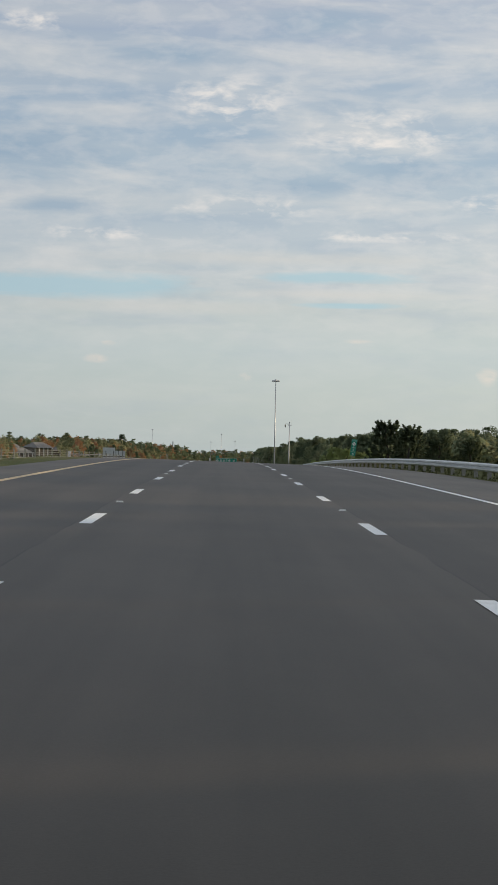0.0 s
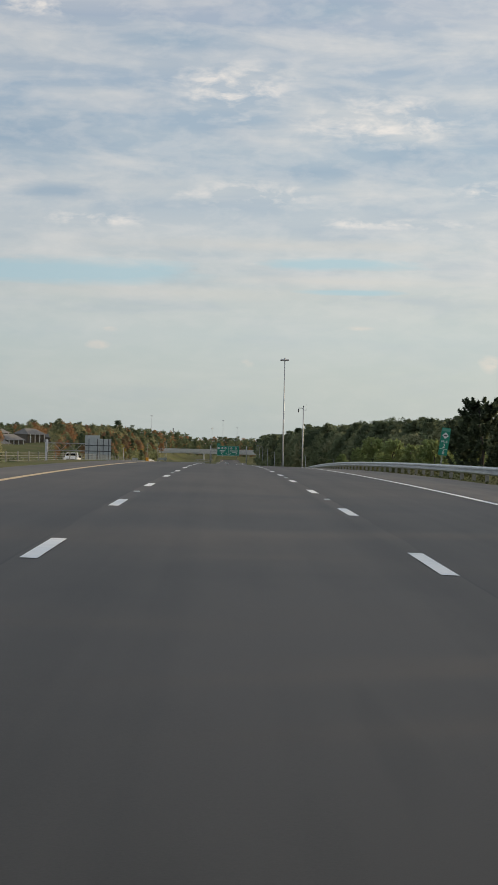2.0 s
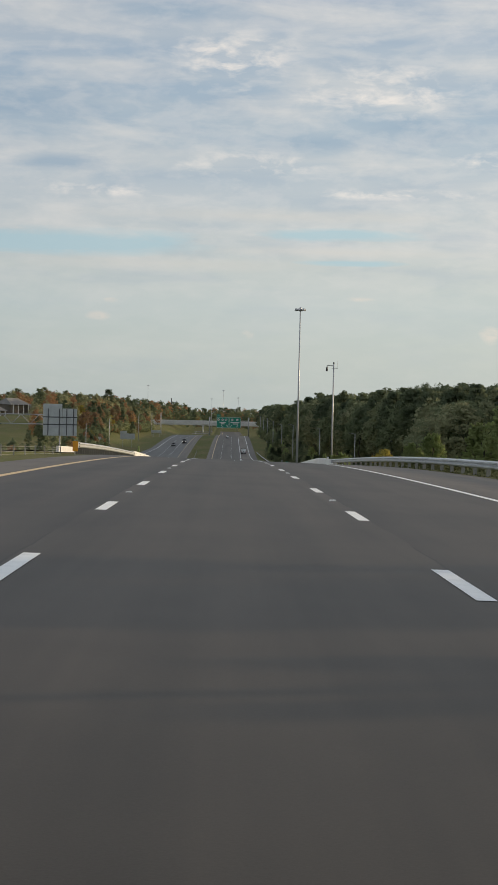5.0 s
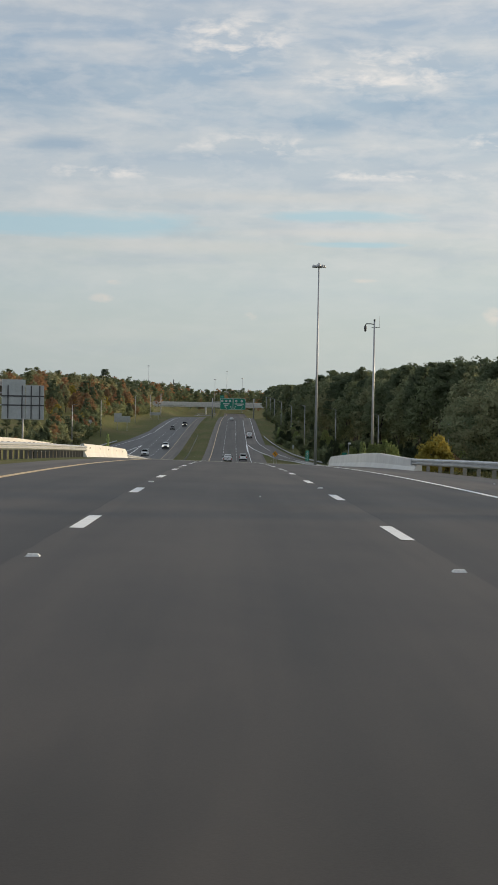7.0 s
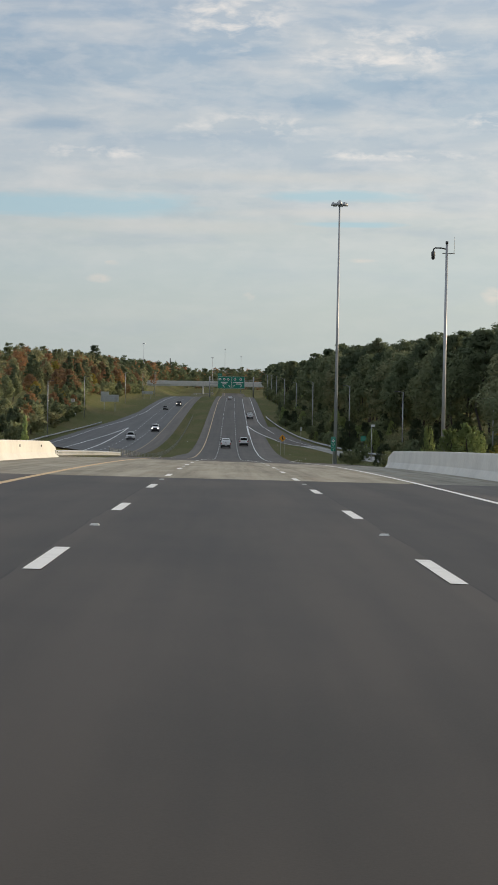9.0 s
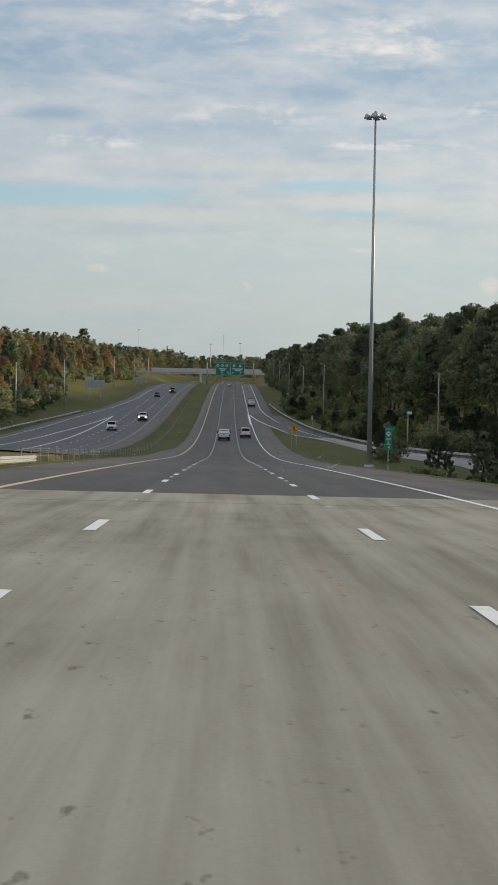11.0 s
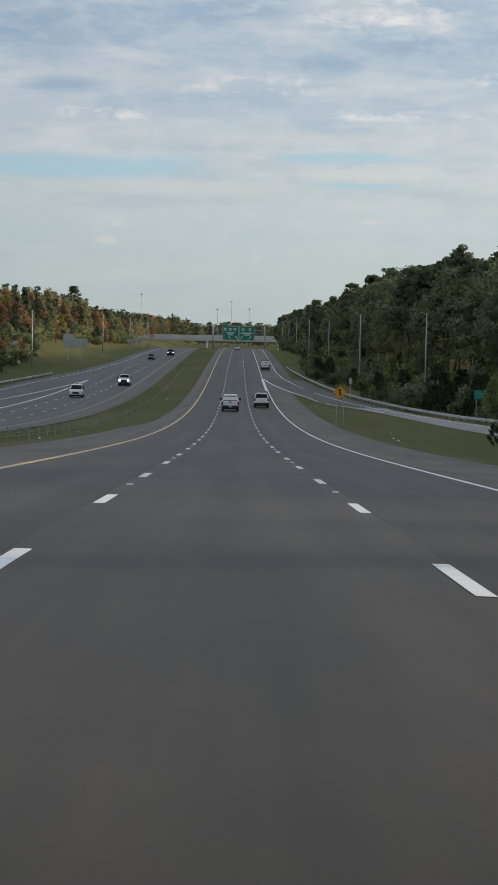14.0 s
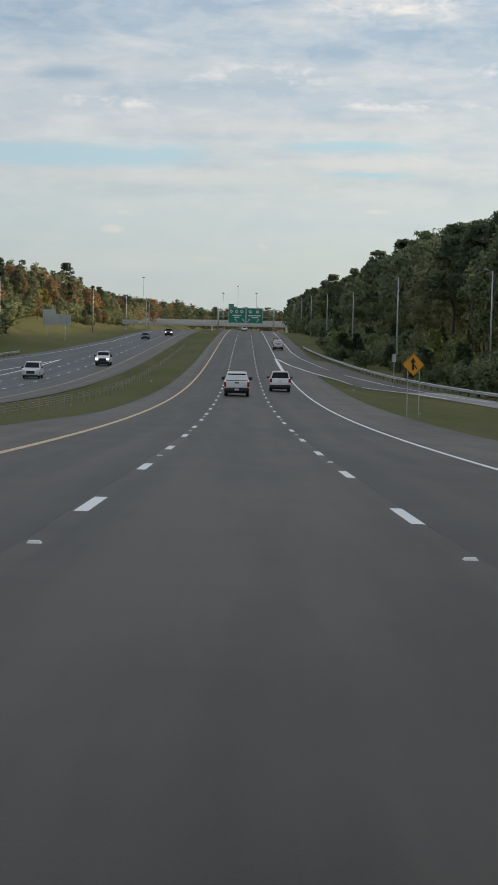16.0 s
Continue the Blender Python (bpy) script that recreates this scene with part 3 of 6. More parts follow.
def leaf_quads(rng, centres, radius, per, size, flat=1.0):
    """Small leaf sprays scattered round each centre: three corners and a soft outward normal each."""
    n = len(centres) * per
    c = np.repeat(centres, per, axis=0)
    d = rng.normal(size=(n, 3))
    d /= np.linalg.norm(d, axis=1)[:, None]
    r = np.repeat(radius, per)[:, None] * rng.uniform(0.3, 1.0, (n, 1)) ** 0.5
    p = c + d * r * np.array([1, 1, flat])
    nrm = d + rng.normal(scale=0.8, size=(n, 3))
    nrm /= np.linalg.norm(nrm, axis=1)[:, None]
    u = np.cross(nrm, rng.normal(size=(n, 3)))
    u /= np.linalg.norm(u, axis=1)[:, None]
    w = np.cross(nrm, u)
    s = size * rng.uniform(0.6, 1.3, (n, 1))
    v = np.stack([p - u * s, p + u * s * 0.7 - w * s * 0.75, p + u * s * 0.5 + w * s * 0.85], axis=1)
    out = p - np.array([0, 0, float(np.mean(centres[:, 2])) - 0.05])
    out = out / (np.linalg.norm(out, axis=1)[:, None] + 1e-6)
    soft = d * 0.55 + out * 1.0 + nrm * 0.18 + np.array([0, 0, 0.15])
    soft /= np.linalg.norm(soft, axis=1)[:, None]
    return v, soft


def broad_crown(rng, clumps=86, per=80, size=0.0118):
    """A broad crown on a tree one unit high."""
    d = rng.normal(size=(clumps, 3))
    d /= np.linalg.norm(d, axis=1)[:, None]
    r = rng.uniform(0.45, 1.0, (clumps, 1)) ** 0.5
    lean = rng.normal(scale=0.03, size=3)
    c = np.array([0, 0, 0.55]) + lean + d * r * np.array([0.20, 0.20, 0.38])
    c[:, :2] *= (1.15 - 0.75 * np.clip((c[:, 2:3] - 0.6) / 0.4, -0.3, 1))
    return leaf_quads(rng, c, rng.uniform(0.045, 0.085, clumps), per, size, 0.8)


def pine_crown(rng, clumps=66, per=104, size=0.0092):
    z = rng.uniform(0.44, 0.98, clumps)
    a = rng.uniform(0, 2 * math.pi, clumps)
    reach = (0.17 * (1.02 - z) / 0.55 + 0.04) * rng.uniform(0.35, 1.0, clumps)
    c = np.stack([np.cos(a) * reach, np.sin(a) * reach, z], 1)
    return leaf_quads(rng, c, rng.uniform(0.03, 0.06, clumps), per, size, 0.6)


def cone_crown(rng, clumps=64, per=60, size=0.021):
    z = rng.uniform(0.04, 0.97, clumps) ** 1.15
    a = rng.uniform(0, 2 * math.pi, clumps)
    reach = 0.30 * (1.0 - z) ** 0.8 * rng.uniform(0.5, 1.0, clumps)
    c = np.stack([np.cos(a) * reach, np.sin(a) * reach, z], 1)
    return leaf_quads(rng, c, rng.uniform(0.035, 0.085, clumps), per, size, 1.0)


def tuft_crown(rng, clumps=250, per=60):
    """A young pine: needle tufts that stand up from the ends of its boughs."""
    z = rng.uniform(0.05, 0.93, clumps) ** 1.05
    a = rng.uniform(0, 2 * math.pi, clumps)
    reach = 0.34 * (1.0 - z) ** 0.6 * rng.uniform(0.1, 1.0, clumps) ** 0.6
    base = np.stack([np.cos(a) * reach, np.sin(a) * reach, z], 1)
    lean = np.stack([np.cos(a) * 0.5, np.sin(a) * 0.5, np.full(clumps, 0.9)], 1)
    n = clumps * per
    along = rng.uniform(0, 1, (n, 1))
    core = np.repeat(base, per, axis=0) + np.repeat(lean, per, axis=0) * along * 0.085
    d = rng.normal(size=(n, 3))
    d /= np.linalg.norm(d, axis=1)[:, None]
    way = np.repeat(lean, per, axis=0) * 0.7 + d
    way /= np.linalg.norm(way, axis=1)[:, None]
    across = np.cross(way, rng.normal(size=(n, 3)))
    across /= np.linalg.norm(across, axis=1)[:, None]
    l = rng.uniform(0.022, 0.042, (n, 1)) * (1.15 - 0.5 * along)
    v = np.stack([core - across * 0.0095, core + across * 0.0095, core + way * l], axis=1)
    out = core - np.array([0, 0, 0.35])
    out /= np.linalg.norm(out, axis=1)[:, None] + 1e-6
    soft = way * 0.6 + out * 0.8 + np.array([0, 0, 0.2])
    return v, soft / np.linalg.norm(soft, axis=1)[:, None]


def bush_crown(rng, clumps=40, per=46, size=0.036):
    d = rng.normal(size=(clumps, 3))
    d /= np.linalg.norm(d, axis=1)[:, None]
    c = np.array([0, 0, 0.42]) + d * rng.uniform(0.4, 1, (clumps, 1)) * np.array([0.5, 0.5, 0.40])
    return leaf_quads(rng, c, rng.uniform(0.10, 0.2, clumps), per, size, 0.9)


def fast_mesh(name, leaves, mat):
    """A mesh of loose leaf triangles, shaded by their soft normals."""
    verts, soft = leaves
    verts = verts.reshape(-1, 3)
    me = bpy.data.meshes.new(name)
    n = len(verts)
    me.vertices.add(n)
    me.vertices.foreach_set("co", np.ascontiguousarray(verts, dtype=np.float32).ravel())
    me.loops.add(n)
    me.loops.foreach_set("vertex_index", np.arange(n, dtype=np.int32))
    me.polygons.add(n // 3)
    me.polygons.foreach_set("loop_start", np.arange(0, n, 3, dtype=np.int32))
    me.materials.append(mat)
    me.update(calc_edges=True)
    me.polygons.foreach_set("use_smooth", [True] * (n // 3))
    me.normals_split_custom_set(np.repeat(soft, 3, axis=0).astype(np.float32))
    return me


def trunk_mesh(name, rng, top, thick, limbs):
    """A tapered, slightly bent trunk with limbs, on a tree one unit high."""
    bm = bmesh.new()

    def tube(pts, r0, r1, sides=6):
        rings = []
        for i, p in enumerate(pts):
            r = r0 + (r1 - r0) * i / (len(pts) - 1)
            rings.append([bm.verts.new((p[0] + r * math.cos(2 * math.pi * k / sides), p[1] + r * math.sin(2 * math.pi * k / sides), p[2])) for k in range(sides)])
        for a, b in zip(rings, rings[1:]):
            for k in range(sides):
                bm.faces.new((a[k], a[(k + 1) % sides], b[(k + 1) % sides], b[k]))

    bend = rng.normal(scale=0.008, size=(6, 2))
    pts = [(bend[i, 0] * i, bend[i, 1] * i, -0.02 + (top + 0.02) * i / 5) for i in range(6)]
    tube(pts, thick, thick * 0.25)
    for k in range(limbs):
        z = top * rng.uniform(0.45, 0.9)
        a = rng.uniform(0, 6.28)
        l = 0.20 * (1.15 - z)
        i = z / top * 5
        base = (np.interp(i, range(6), [p[0] for p in pts]), np.interp(i, range(6), [p[1] for p in pts]), z)
        tube([base, (base[0] + l * 0.5 * math.cos(a), base[1] + l * 0.5 * math.sin(a), z + l * 0.35), (base[0] + l * math.cos(a), base[1] + l * math.sin(a), z + l * 0.6)], thick * 0.35, thick * 0.1, 4)
    me = bpy.data.meshes.new(name)
    bm.to_mesh(me)
    bm.free()
    me.materials.append(M_BARK)
    return me


RNG = np.random.default_rng(7)
KINDS = {
    "broad": (broad_crown, M_LEAF_GREEN, 0.72, 0.013, 7, "tree", "green broadleaf tree at the edge of roadside woods"),
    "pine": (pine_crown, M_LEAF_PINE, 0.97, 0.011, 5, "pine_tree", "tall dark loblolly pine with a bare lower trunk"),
    "autumn": (broad_crown, M_LEAF_AUTUMN, 0.72, 0.013, 7, "tree", "broadleaf tree in rust-red and orange autumn leaf"),
    "yellow": (broad_crown, M_LEAF_YELLOW, 0.72, 0.013, 7, "tree", "broadleaf tree turning yellow at the wood's edge"),
    "young": (cone_crown, M_LEAF_YOUNG, 0.9, 0.020, 4, "young_pine", "bushy young pine on the grass bank, light green"),
    "conifer": (cone_crown, M_LEAF_PINE, 0.9, 0.020, 4, "young_pine", "dark young conifer below the road bank"),
    "bush": (bush_crown, M_BUSH, 0.6, 0.03, 4, "bush", "dense green roadside bush at the wood's foot"),
}
CROWNS = {k: [v[0](RNG) for _ in range(3)] for k, v in KINDS.items()}
for k, seed in (("young", 41), ("conifer", 61)):
    CROWNS[k] = [tuft_crown(np.random.default_rng(seed + i)) for i in range(3)]
# trees that are never passed close by carry fewer, larger sprays
FAR_SPRAYS = {"broad": (22, 0.0215), "pine": (22, 0.0205), "autumn": (22, 0.0215), "yellow": (22, 0.0215), "young": (36, 0.028), "conifer": (36, 0.028), "bush": (30, 0.048)}
FAR_CROWNS = {k: [v[0](RNG, per=FAR_SPRAYS[k][0], size=FAR_SPRAYS[k][1]) for _ in range(3)] for k, v in KINDS.items()}
MODELS = {}


def tree_at(kind, x, s, height, girth=1.0, sink=0.1, dz=None, fine=False):
    """One tree with its trunk and crown; x from the roadway's middle."""
    near = fine or (x > 0 and 540 < s < 900) or (0 < x < 30 and s < 500)
    i = int(RNG.integers(3)) + (0 if near else 3)
    z = (float(land(x, s)) if dz is None else dz) - sink
    m = Matrix.Translation((float(road_x(s)) + x, s, z)) @ Matrix.Rotation(RNG.uniform(0, 6.28), 4, "Z") @ Matrix.Diagonal((height * girth, height * girth, height, 1))
    if (kind, i) not in MODELS:
        f, mat, top, thick, limbs, name, label = KINDS[kind]
        root = empty(name, m, label, "bush" if kind == "bush" else "tree", "trees beside the motorway")
        for pn, me in (("trunk", trunk_mesh("trunk", RNG, top, thick, limbs)), ("crown", fast_mesh("crown", (CROWNS[kind] + FAR_CROWNS[kind])[i], mat))):
            ob = new(pn, me)
            ob.parent = root
        MODELS[(kind, i)] = root
        return root
    src = MODELS[(kind, i)]
    keep = src.scale.copy()
    ob = copy_thing(src, Matrix())
    ob.matrix_basis = m
    return ob


def woods(name, label, spots, mat, kind, keep=3, swell=1.25):
    """Far or deep woods in one mesh: spots of x, s, height, girth."""
    out, soft = [], []
    for x, s, h, g in spots:
        near = x > 0 and 520 < s < 900
        c, nr = (CROWNS if near else FAR_CROWNS)[kind][RNG.integers(3)]
        pick = RNG.permutation(len(c))[: len(c) // keep]
        mid = c[pick].mean(axis=1, keepdims=True)
        c = mid + (c[pick] - mid) * (1.12 if near else swell)
        a = RNG.uniform(0, 6.28)
        turn = np.array([[math.cos(a), math.sin(a), 0], [-math.sin(a), math.cos(a), 0], [0, 0, 1]])
        out.append((c @ turn) * np.array([h * g, h * g, h]) * 1.0 + np.array([float(road_x(s)) + x, s, float(land(x, s))]))
        soft.append(nr[pick] @ turn)
    ob = new(name, fast_mesh(name, (np.concatenate(out), np.concatenate(soft)), mat))
    tagged(ob, label, "woods", kind="stuff")


# before s = 120: unseen wood, tall and close, added to shade lanes
TOP_R = follow([(-200, 13), (116, 12), (122, 7.6), (250, 7.6), (400, 7.6), (490, 6.4), (532, 6.4), (548, 8.2), (620, 8.4), (700, 7.8), (806, 6.4), (856, 7.0), (930, 7.2), (955, 5.2), (991, 3.2), (1050, 2.4), (1211, 3.0), (1420, 2.6), (1700, 4.0)])
# around 440 to 535 it stands back and low, letting sun onto lanes
EDGE_R = follow([(-200, 34), (119, 34), (150, 58), (250, 66), (440, 80), (535, 84), (558, 66), (660, 50), (780, 38), (930, 30.5), (1100, 26), (1500, 24), (1700, 24)])

EDGE_L = follow([(400, -46), (880, -46), (940, -52), (1020, -52), (1100, -47), (1400, -46)])


def plant():
    # wood's edge on the bank side
    s = -120.0
    while s < 1500:
        x = EDGE_R(s) + RNG.uniform(-1.5, 3.0)
        top = TOP_R(s) + RNG.normal(scale=1.3 if s < 560 else 0.8) - 0.5
        # mostly pine, above all 150 to 600: dark needles stand in for deep shade
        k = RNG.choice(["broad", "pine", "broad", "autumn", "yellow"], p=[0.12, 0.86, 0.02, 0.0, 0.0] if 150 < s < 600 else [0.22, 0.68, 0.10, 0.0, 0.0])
        # opening in the unseen stretch, left so sunlight crosses the lanes
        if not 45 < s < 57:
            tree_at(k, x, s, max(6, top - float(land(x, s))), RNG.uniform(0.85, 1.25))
        s += RNG.uniform(5.0, 8.0) * (1.0 if s < 900 else 1.5)
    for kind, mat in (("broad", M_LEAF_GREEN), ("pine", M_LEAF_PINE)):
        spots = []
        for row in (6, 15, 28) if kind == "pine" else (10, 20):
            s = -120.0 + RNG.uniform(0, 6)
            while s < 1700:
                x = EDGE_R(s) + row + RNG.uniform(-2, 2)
                # rows behind keep the same opening clear for the sun
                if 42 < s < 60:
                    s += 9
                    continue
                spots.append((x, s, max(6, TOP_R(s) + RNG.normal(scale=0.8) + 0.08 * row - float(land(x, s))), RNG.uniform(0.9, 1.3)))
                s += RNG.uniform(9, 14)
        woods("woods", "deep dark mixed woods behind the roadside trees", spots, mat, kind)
    # undergrowth
    s = 560.0
    while s < 1300:
        x = EDGE_R(s) - RNG.uniform(2, 6)
        tree_at(RNG.choice(["bush", "conifer", "bush", "young"], p=[0.45, 0.3, 0.15, 0.1]), x, s, RNG.uniform(3.0, 7.5))
        s += RNG.uniform(2.6, 4.6)
    for k in range(230):
        s = RNG.uniform(590, 960)
        a, b = SLIP_RAIL(s) + 1.2 + 2.5 * float(step(850, 920, s)), EDGE_R(s) - 1
        x = a + 1.5 + max(0, b - a) * RNG.uniform(0, 1) ** 1.4
        tree_at(RNG.choice(["bush", "conifer", "young", "autumn"], p=[0.52, 0.33, 0.15, 0.0]), x, s, RNG.uniform(2.5, 6.5) * (0.6 + 0.4 * RNG.uniform()), 1.15)
    s = 420.0
    while s < 1300:
        tree_at(RNG.choice(["bush", "autumn", "conifer"], p=[0.6, 0.15, 0.25]), EDGE_L(s) - RNG.uniform(0, 4), s, RNG.uniform(3.5, 7.0), 1.2)
        s += RNG.uniform(4, 8)
    # hillside beyond the other roadway
    for row in range(3):
        s = 420.0 + 5 * row
        while s < 1350:
            x = EDGE_L(s) - 3 - 8 * row - RNG.uniform(0, 5)
            if RNG.uniform() < 0.95 and not (abs(x + 0.112 * (s - 110)) < 0.012 * s and s > 640):
                k = RNG.choice(["broad", "pine", "autumn", "yellow", "bush"], p=[0.26, 0.18, 0.36, 0.15, 0.05] if s > 1010 else [0.40, 0.34, 0.15, 0.06, 0.05] if s > 900 else [0.46, 0.36, 0.10, 0.03, 0.05])
                h = RNG.uniform(10, 16) if k != "bush" else 5
                tree_at(k, x, s, h * (0.62 if s < 640 else 0.72 if s > 1050 else 0.54 if s < 900 else 0.80) * (0.7 if abs(s - 1272) < 60 and x < -60 else 1.0), RNG.uniform(0.9, 1.3))
            s += RNG.uniform(8, 13)
    for kind, mat in (("broad", M_LEAF_GREEN), ("pine", M_LEAF_PINE), ("broad", M_LEAF_AUTUMN)):
        spots = []
        for row in (24, 40, 60, 85):
            s = 400.0 + RNG.uniform(0, 10)
            while s < 1800:
                x = EDGE_L(s) - 3 - row + RNG.uniform(-5, 5)
                if abs(x + 0.112 * (s - 110)) < 0.014 * s and 640 < s < 1330:
                    s += 12
                    continue
                spots.append((x, s, RNG.uniform(11, 16) * (0.72 if s < 950 else 1.0), RNG.uniform(0.9, 1.3)))
                s += RNG.uniform(22, 36) if s < 1150 else RNG.uniform(11, 19)
        woods("woods", "mixed green and autumn woods on the far hillside", spots, mat, kind)
    # far woods closing the view
    for kind, mat, gap in (("broad", M_LEAF_GREEN, 6), ("broad", M_LEAF_AUTUMN, 16), ("pine", M_LEAF_PINE, 7.5)):
        spots = []
        for s0 in (1960, 2150, 2400):
            x = -0.28 * s0
            while x < 0.28 * s0:
                spots.append((x, s0 + RNG.uniform(-40, 40), RNG.uniform(15, 21) + (s0 - 1960) * 0.008, RNG.uniform(1.0, 1.6)))
                x += RNG.uniform(0.7, 1.5) * gap
        woods("woods", "distant woods on the horizon beyond the overpass", spots, mat, kind, 6, 1.7)
    # taller pines and broadleaves added off the road, mostly unseen, to shade the lanes
    for x, s, top in ((44, 278, 11.0), (44, 284, 11.0), (46, 289, 11.5), (48, 294, 11.5), (36, 146, 12.5), (37, 166, 13.0), (38, 199, 13.0), (69, 510, 8.6), (69, 529, 11.0), (70, 533, 11.2), (71, 538, 11.2), (50, 562, 6.8), (52, 569, 7.2), (49, 576, 6.8), (52, 584, 7.2), (50, 592, 6.8), (53, 600, 7.0), (51, 609, 7.0), (53, 618, 7.0), (54, 628, 7.0)):
        tree_at("pine" if s < 515 else "broad", x, s, top - float(land(x, s)) - (1.6 if s > 515 else 0), 1.3 if s > 515 else 0.8 if s < 500 else 0.36)
    tree_at("pine", -71.4, 1272, 12.0 - float(land(-71.4, 1272)), 1.25, fine=True)
    tree_at("yellow", 60.3, 925.6, 10.6 - float(land(60.3, 925.6)), 1.0)
    tree_at("yellow", 79.8, 993.6, 12.6 - float(land(79.8, 993.6)), 1.2)
    tree_at("autumn", -60.5, 1772, -3.2 - float(land(-60.5, 1772)), 1.2)


plant()


def tufts(strips):
    """Grass tufts along the verges: strips of x, x, s, s, how many, height."""
    vs, ns = [], []
    for x0, x1, s0, s1, n, h in strips:
        n = int(n)
        s = RNG.uniform(s0, s1, n)
        x = RNG.uniform(x0, x1, n)
        z = land(x, s) - 0.01
        b = np.stack([road_x(s) + x, s, z], 1)
        a = RNG.uniform(0, 6.28, n)
        w = np.stack([np.cos(a), np.sin(a), 0 * a], 1) * RNG.uniform(0.03, 0.09, (n, 1))
        tip = np.stack([RNG.normal(scale=0.06, size=n), RNG.normal(scale=0.06, size=n), h * RNG.uniform(0.4, 1.2, n)], 1)
        vs.append(np.stack([b - w, b + w, b + tip], 1))
        ns.append(np.stack([RNG.normal(scale=0.3, size=n), RNG.normal(scale=0.3, size=n) - 0.3, np.ones(n)], 1))
    n = np.concatenate(ns)
    n /= np.linalg.norm(n, axis=1)[:, None]
    ob = new("grass", fast_mesh("grass", (np.concatenate(vs), n), M_GRASS_BLADE))
    tagged(ob, "rough yellow-green grass tufts along the road verges", "grass", kind="stuff")


M_GRASS_BLADE = leaf_material("grass_blades", [(0.0, (0.060, 0.070, 0.030)), (0.5, (0.100, 0.108, 0.046)), (1.0, (0.175, 0.165, 0.080))], scale=0.4)
tufts([(9.7, 12.0, -30, 325, 15000, 0.13)])
# ---- poles and overpass ----


def tube_mesh(name, pts, radii, mat, sides=10):
    bm = bmesh.new()
    rings = []
    for i, p in enumerate(pts):
        p = Vector(p)
        d = (Vector(pts[min(i + 1, len(pts) - 1)]) - Vector(pts[max(i - 1, 0)])).normalized()
        q = d.to_track_quat("Z", "Y")
        rings.append([bm.verts.new(p + q @ Vector((radii[i] * math.cos(2 * math.pi * k / sides), radii[i] * math.sin(2 * math.pi * k / sides), 0))) for k in range(sides)])
    for a, b in zip(rings, rings[1:]):
        for k in range(sides):
            bm.faces.new((a[k], a[(k + 1) % sides], b[(k + 1) % sides], b[k]))
    bm.faces.new(rings[0][::-1])
    bm.faces.new(rings[-1])
    for f in bm.faces:
        f.smooth = len(f.verts) == 4
    me = bpy.data.meshes.new(name)
    bm.to_mesh(me)
    bm.free()
    me.materials.append(mat)
    return me


def tube_part(name, pts, radii, mat, parent, sides=10, label=""):
    ob = new(name, tube_mesh(name, pts, radii, mat, sides))
    ob.parent = parent
    return tagged(ob, label)


def box(bm, lo, hi, bevel=0.0):
    r = bmesh.ops.create_cube(bm, size=1)
    vs = r["verts"]
    for v in vs:
        v.co = Vector([lo[i] + (v.co[i] + 0.5) * (hi[i] - lo[i]) for i in range(3)])
    if bevel:
        es = list({e for v in vs for e in v.link_edges})
        bmesh.ops.bevel(bm, geom=es, offset=bevel, segments=2, affect="EDGES", profile=0.5)


def box_part(name, lo, hi, mat, parent, bevel=0.0, label=""):
    bm = bmesh.new()
    box(bm, lo, hi, bevel)
    return part(name, bm, mat, parent, label)


def high_mast(x, s, top):
    z0 = float(land(x, s))
    h = top - z0
    m = empty("high_mast_light", Matrix.Translation((x, s, z0)), "tall tapered steel high-mast light on the grass verge", "street lamp", "motorway lights")
    tube_part("pole", [(0, 0, -0.3), (0, 0, h * 0.5), (0, 0, h)], [0.28, 0.18, 0.11], M_POLE, m, 14)
    tube_part("base_collar", [(0, 0, -0.2), (0, 0, 0.35), (0, 0, 0.36)], [0.52, 0.52, 0.40], M_POLE, m, 14)
    tube_part("head", [(0, 0, h - 0.3), (0, 0, h + 0.25), (0, 0, h + 0.6)], [0.25, 0.32, 0.12], M_POLE, m, 12)
    for k in range(6):
        a = k * math.pi / 3 + 0.2
        d = Vector((math.cos(a), math.sin(a), 0))
        arm = tube_part("arm", [d * 0.2 + Vector((0, 0, h)), d * 0.88 + Vector((0, 0, h + 0.02))], [0.05, 0.05], M_POLE, m, 6)
        tube_part("luminaire", [d * 0.95 + Vector((0, 0, h + 0.28)), d * 0.95 + Vector((0, 0, h + 0.05)), d * 0.95 + Vector((0, 0, h - 0.22))], [0.12, 0.24, 0.30], M_POLE, arm, 10)
    return m


M_POLE = mottled("weathered_pole_steel", (0.34, 0.35, 0.37), (0.52, 0.53, 0.55), 0.4, 0.45, 0.35, scale2=6)
high_mast(14.9, 562.6, 22.6)


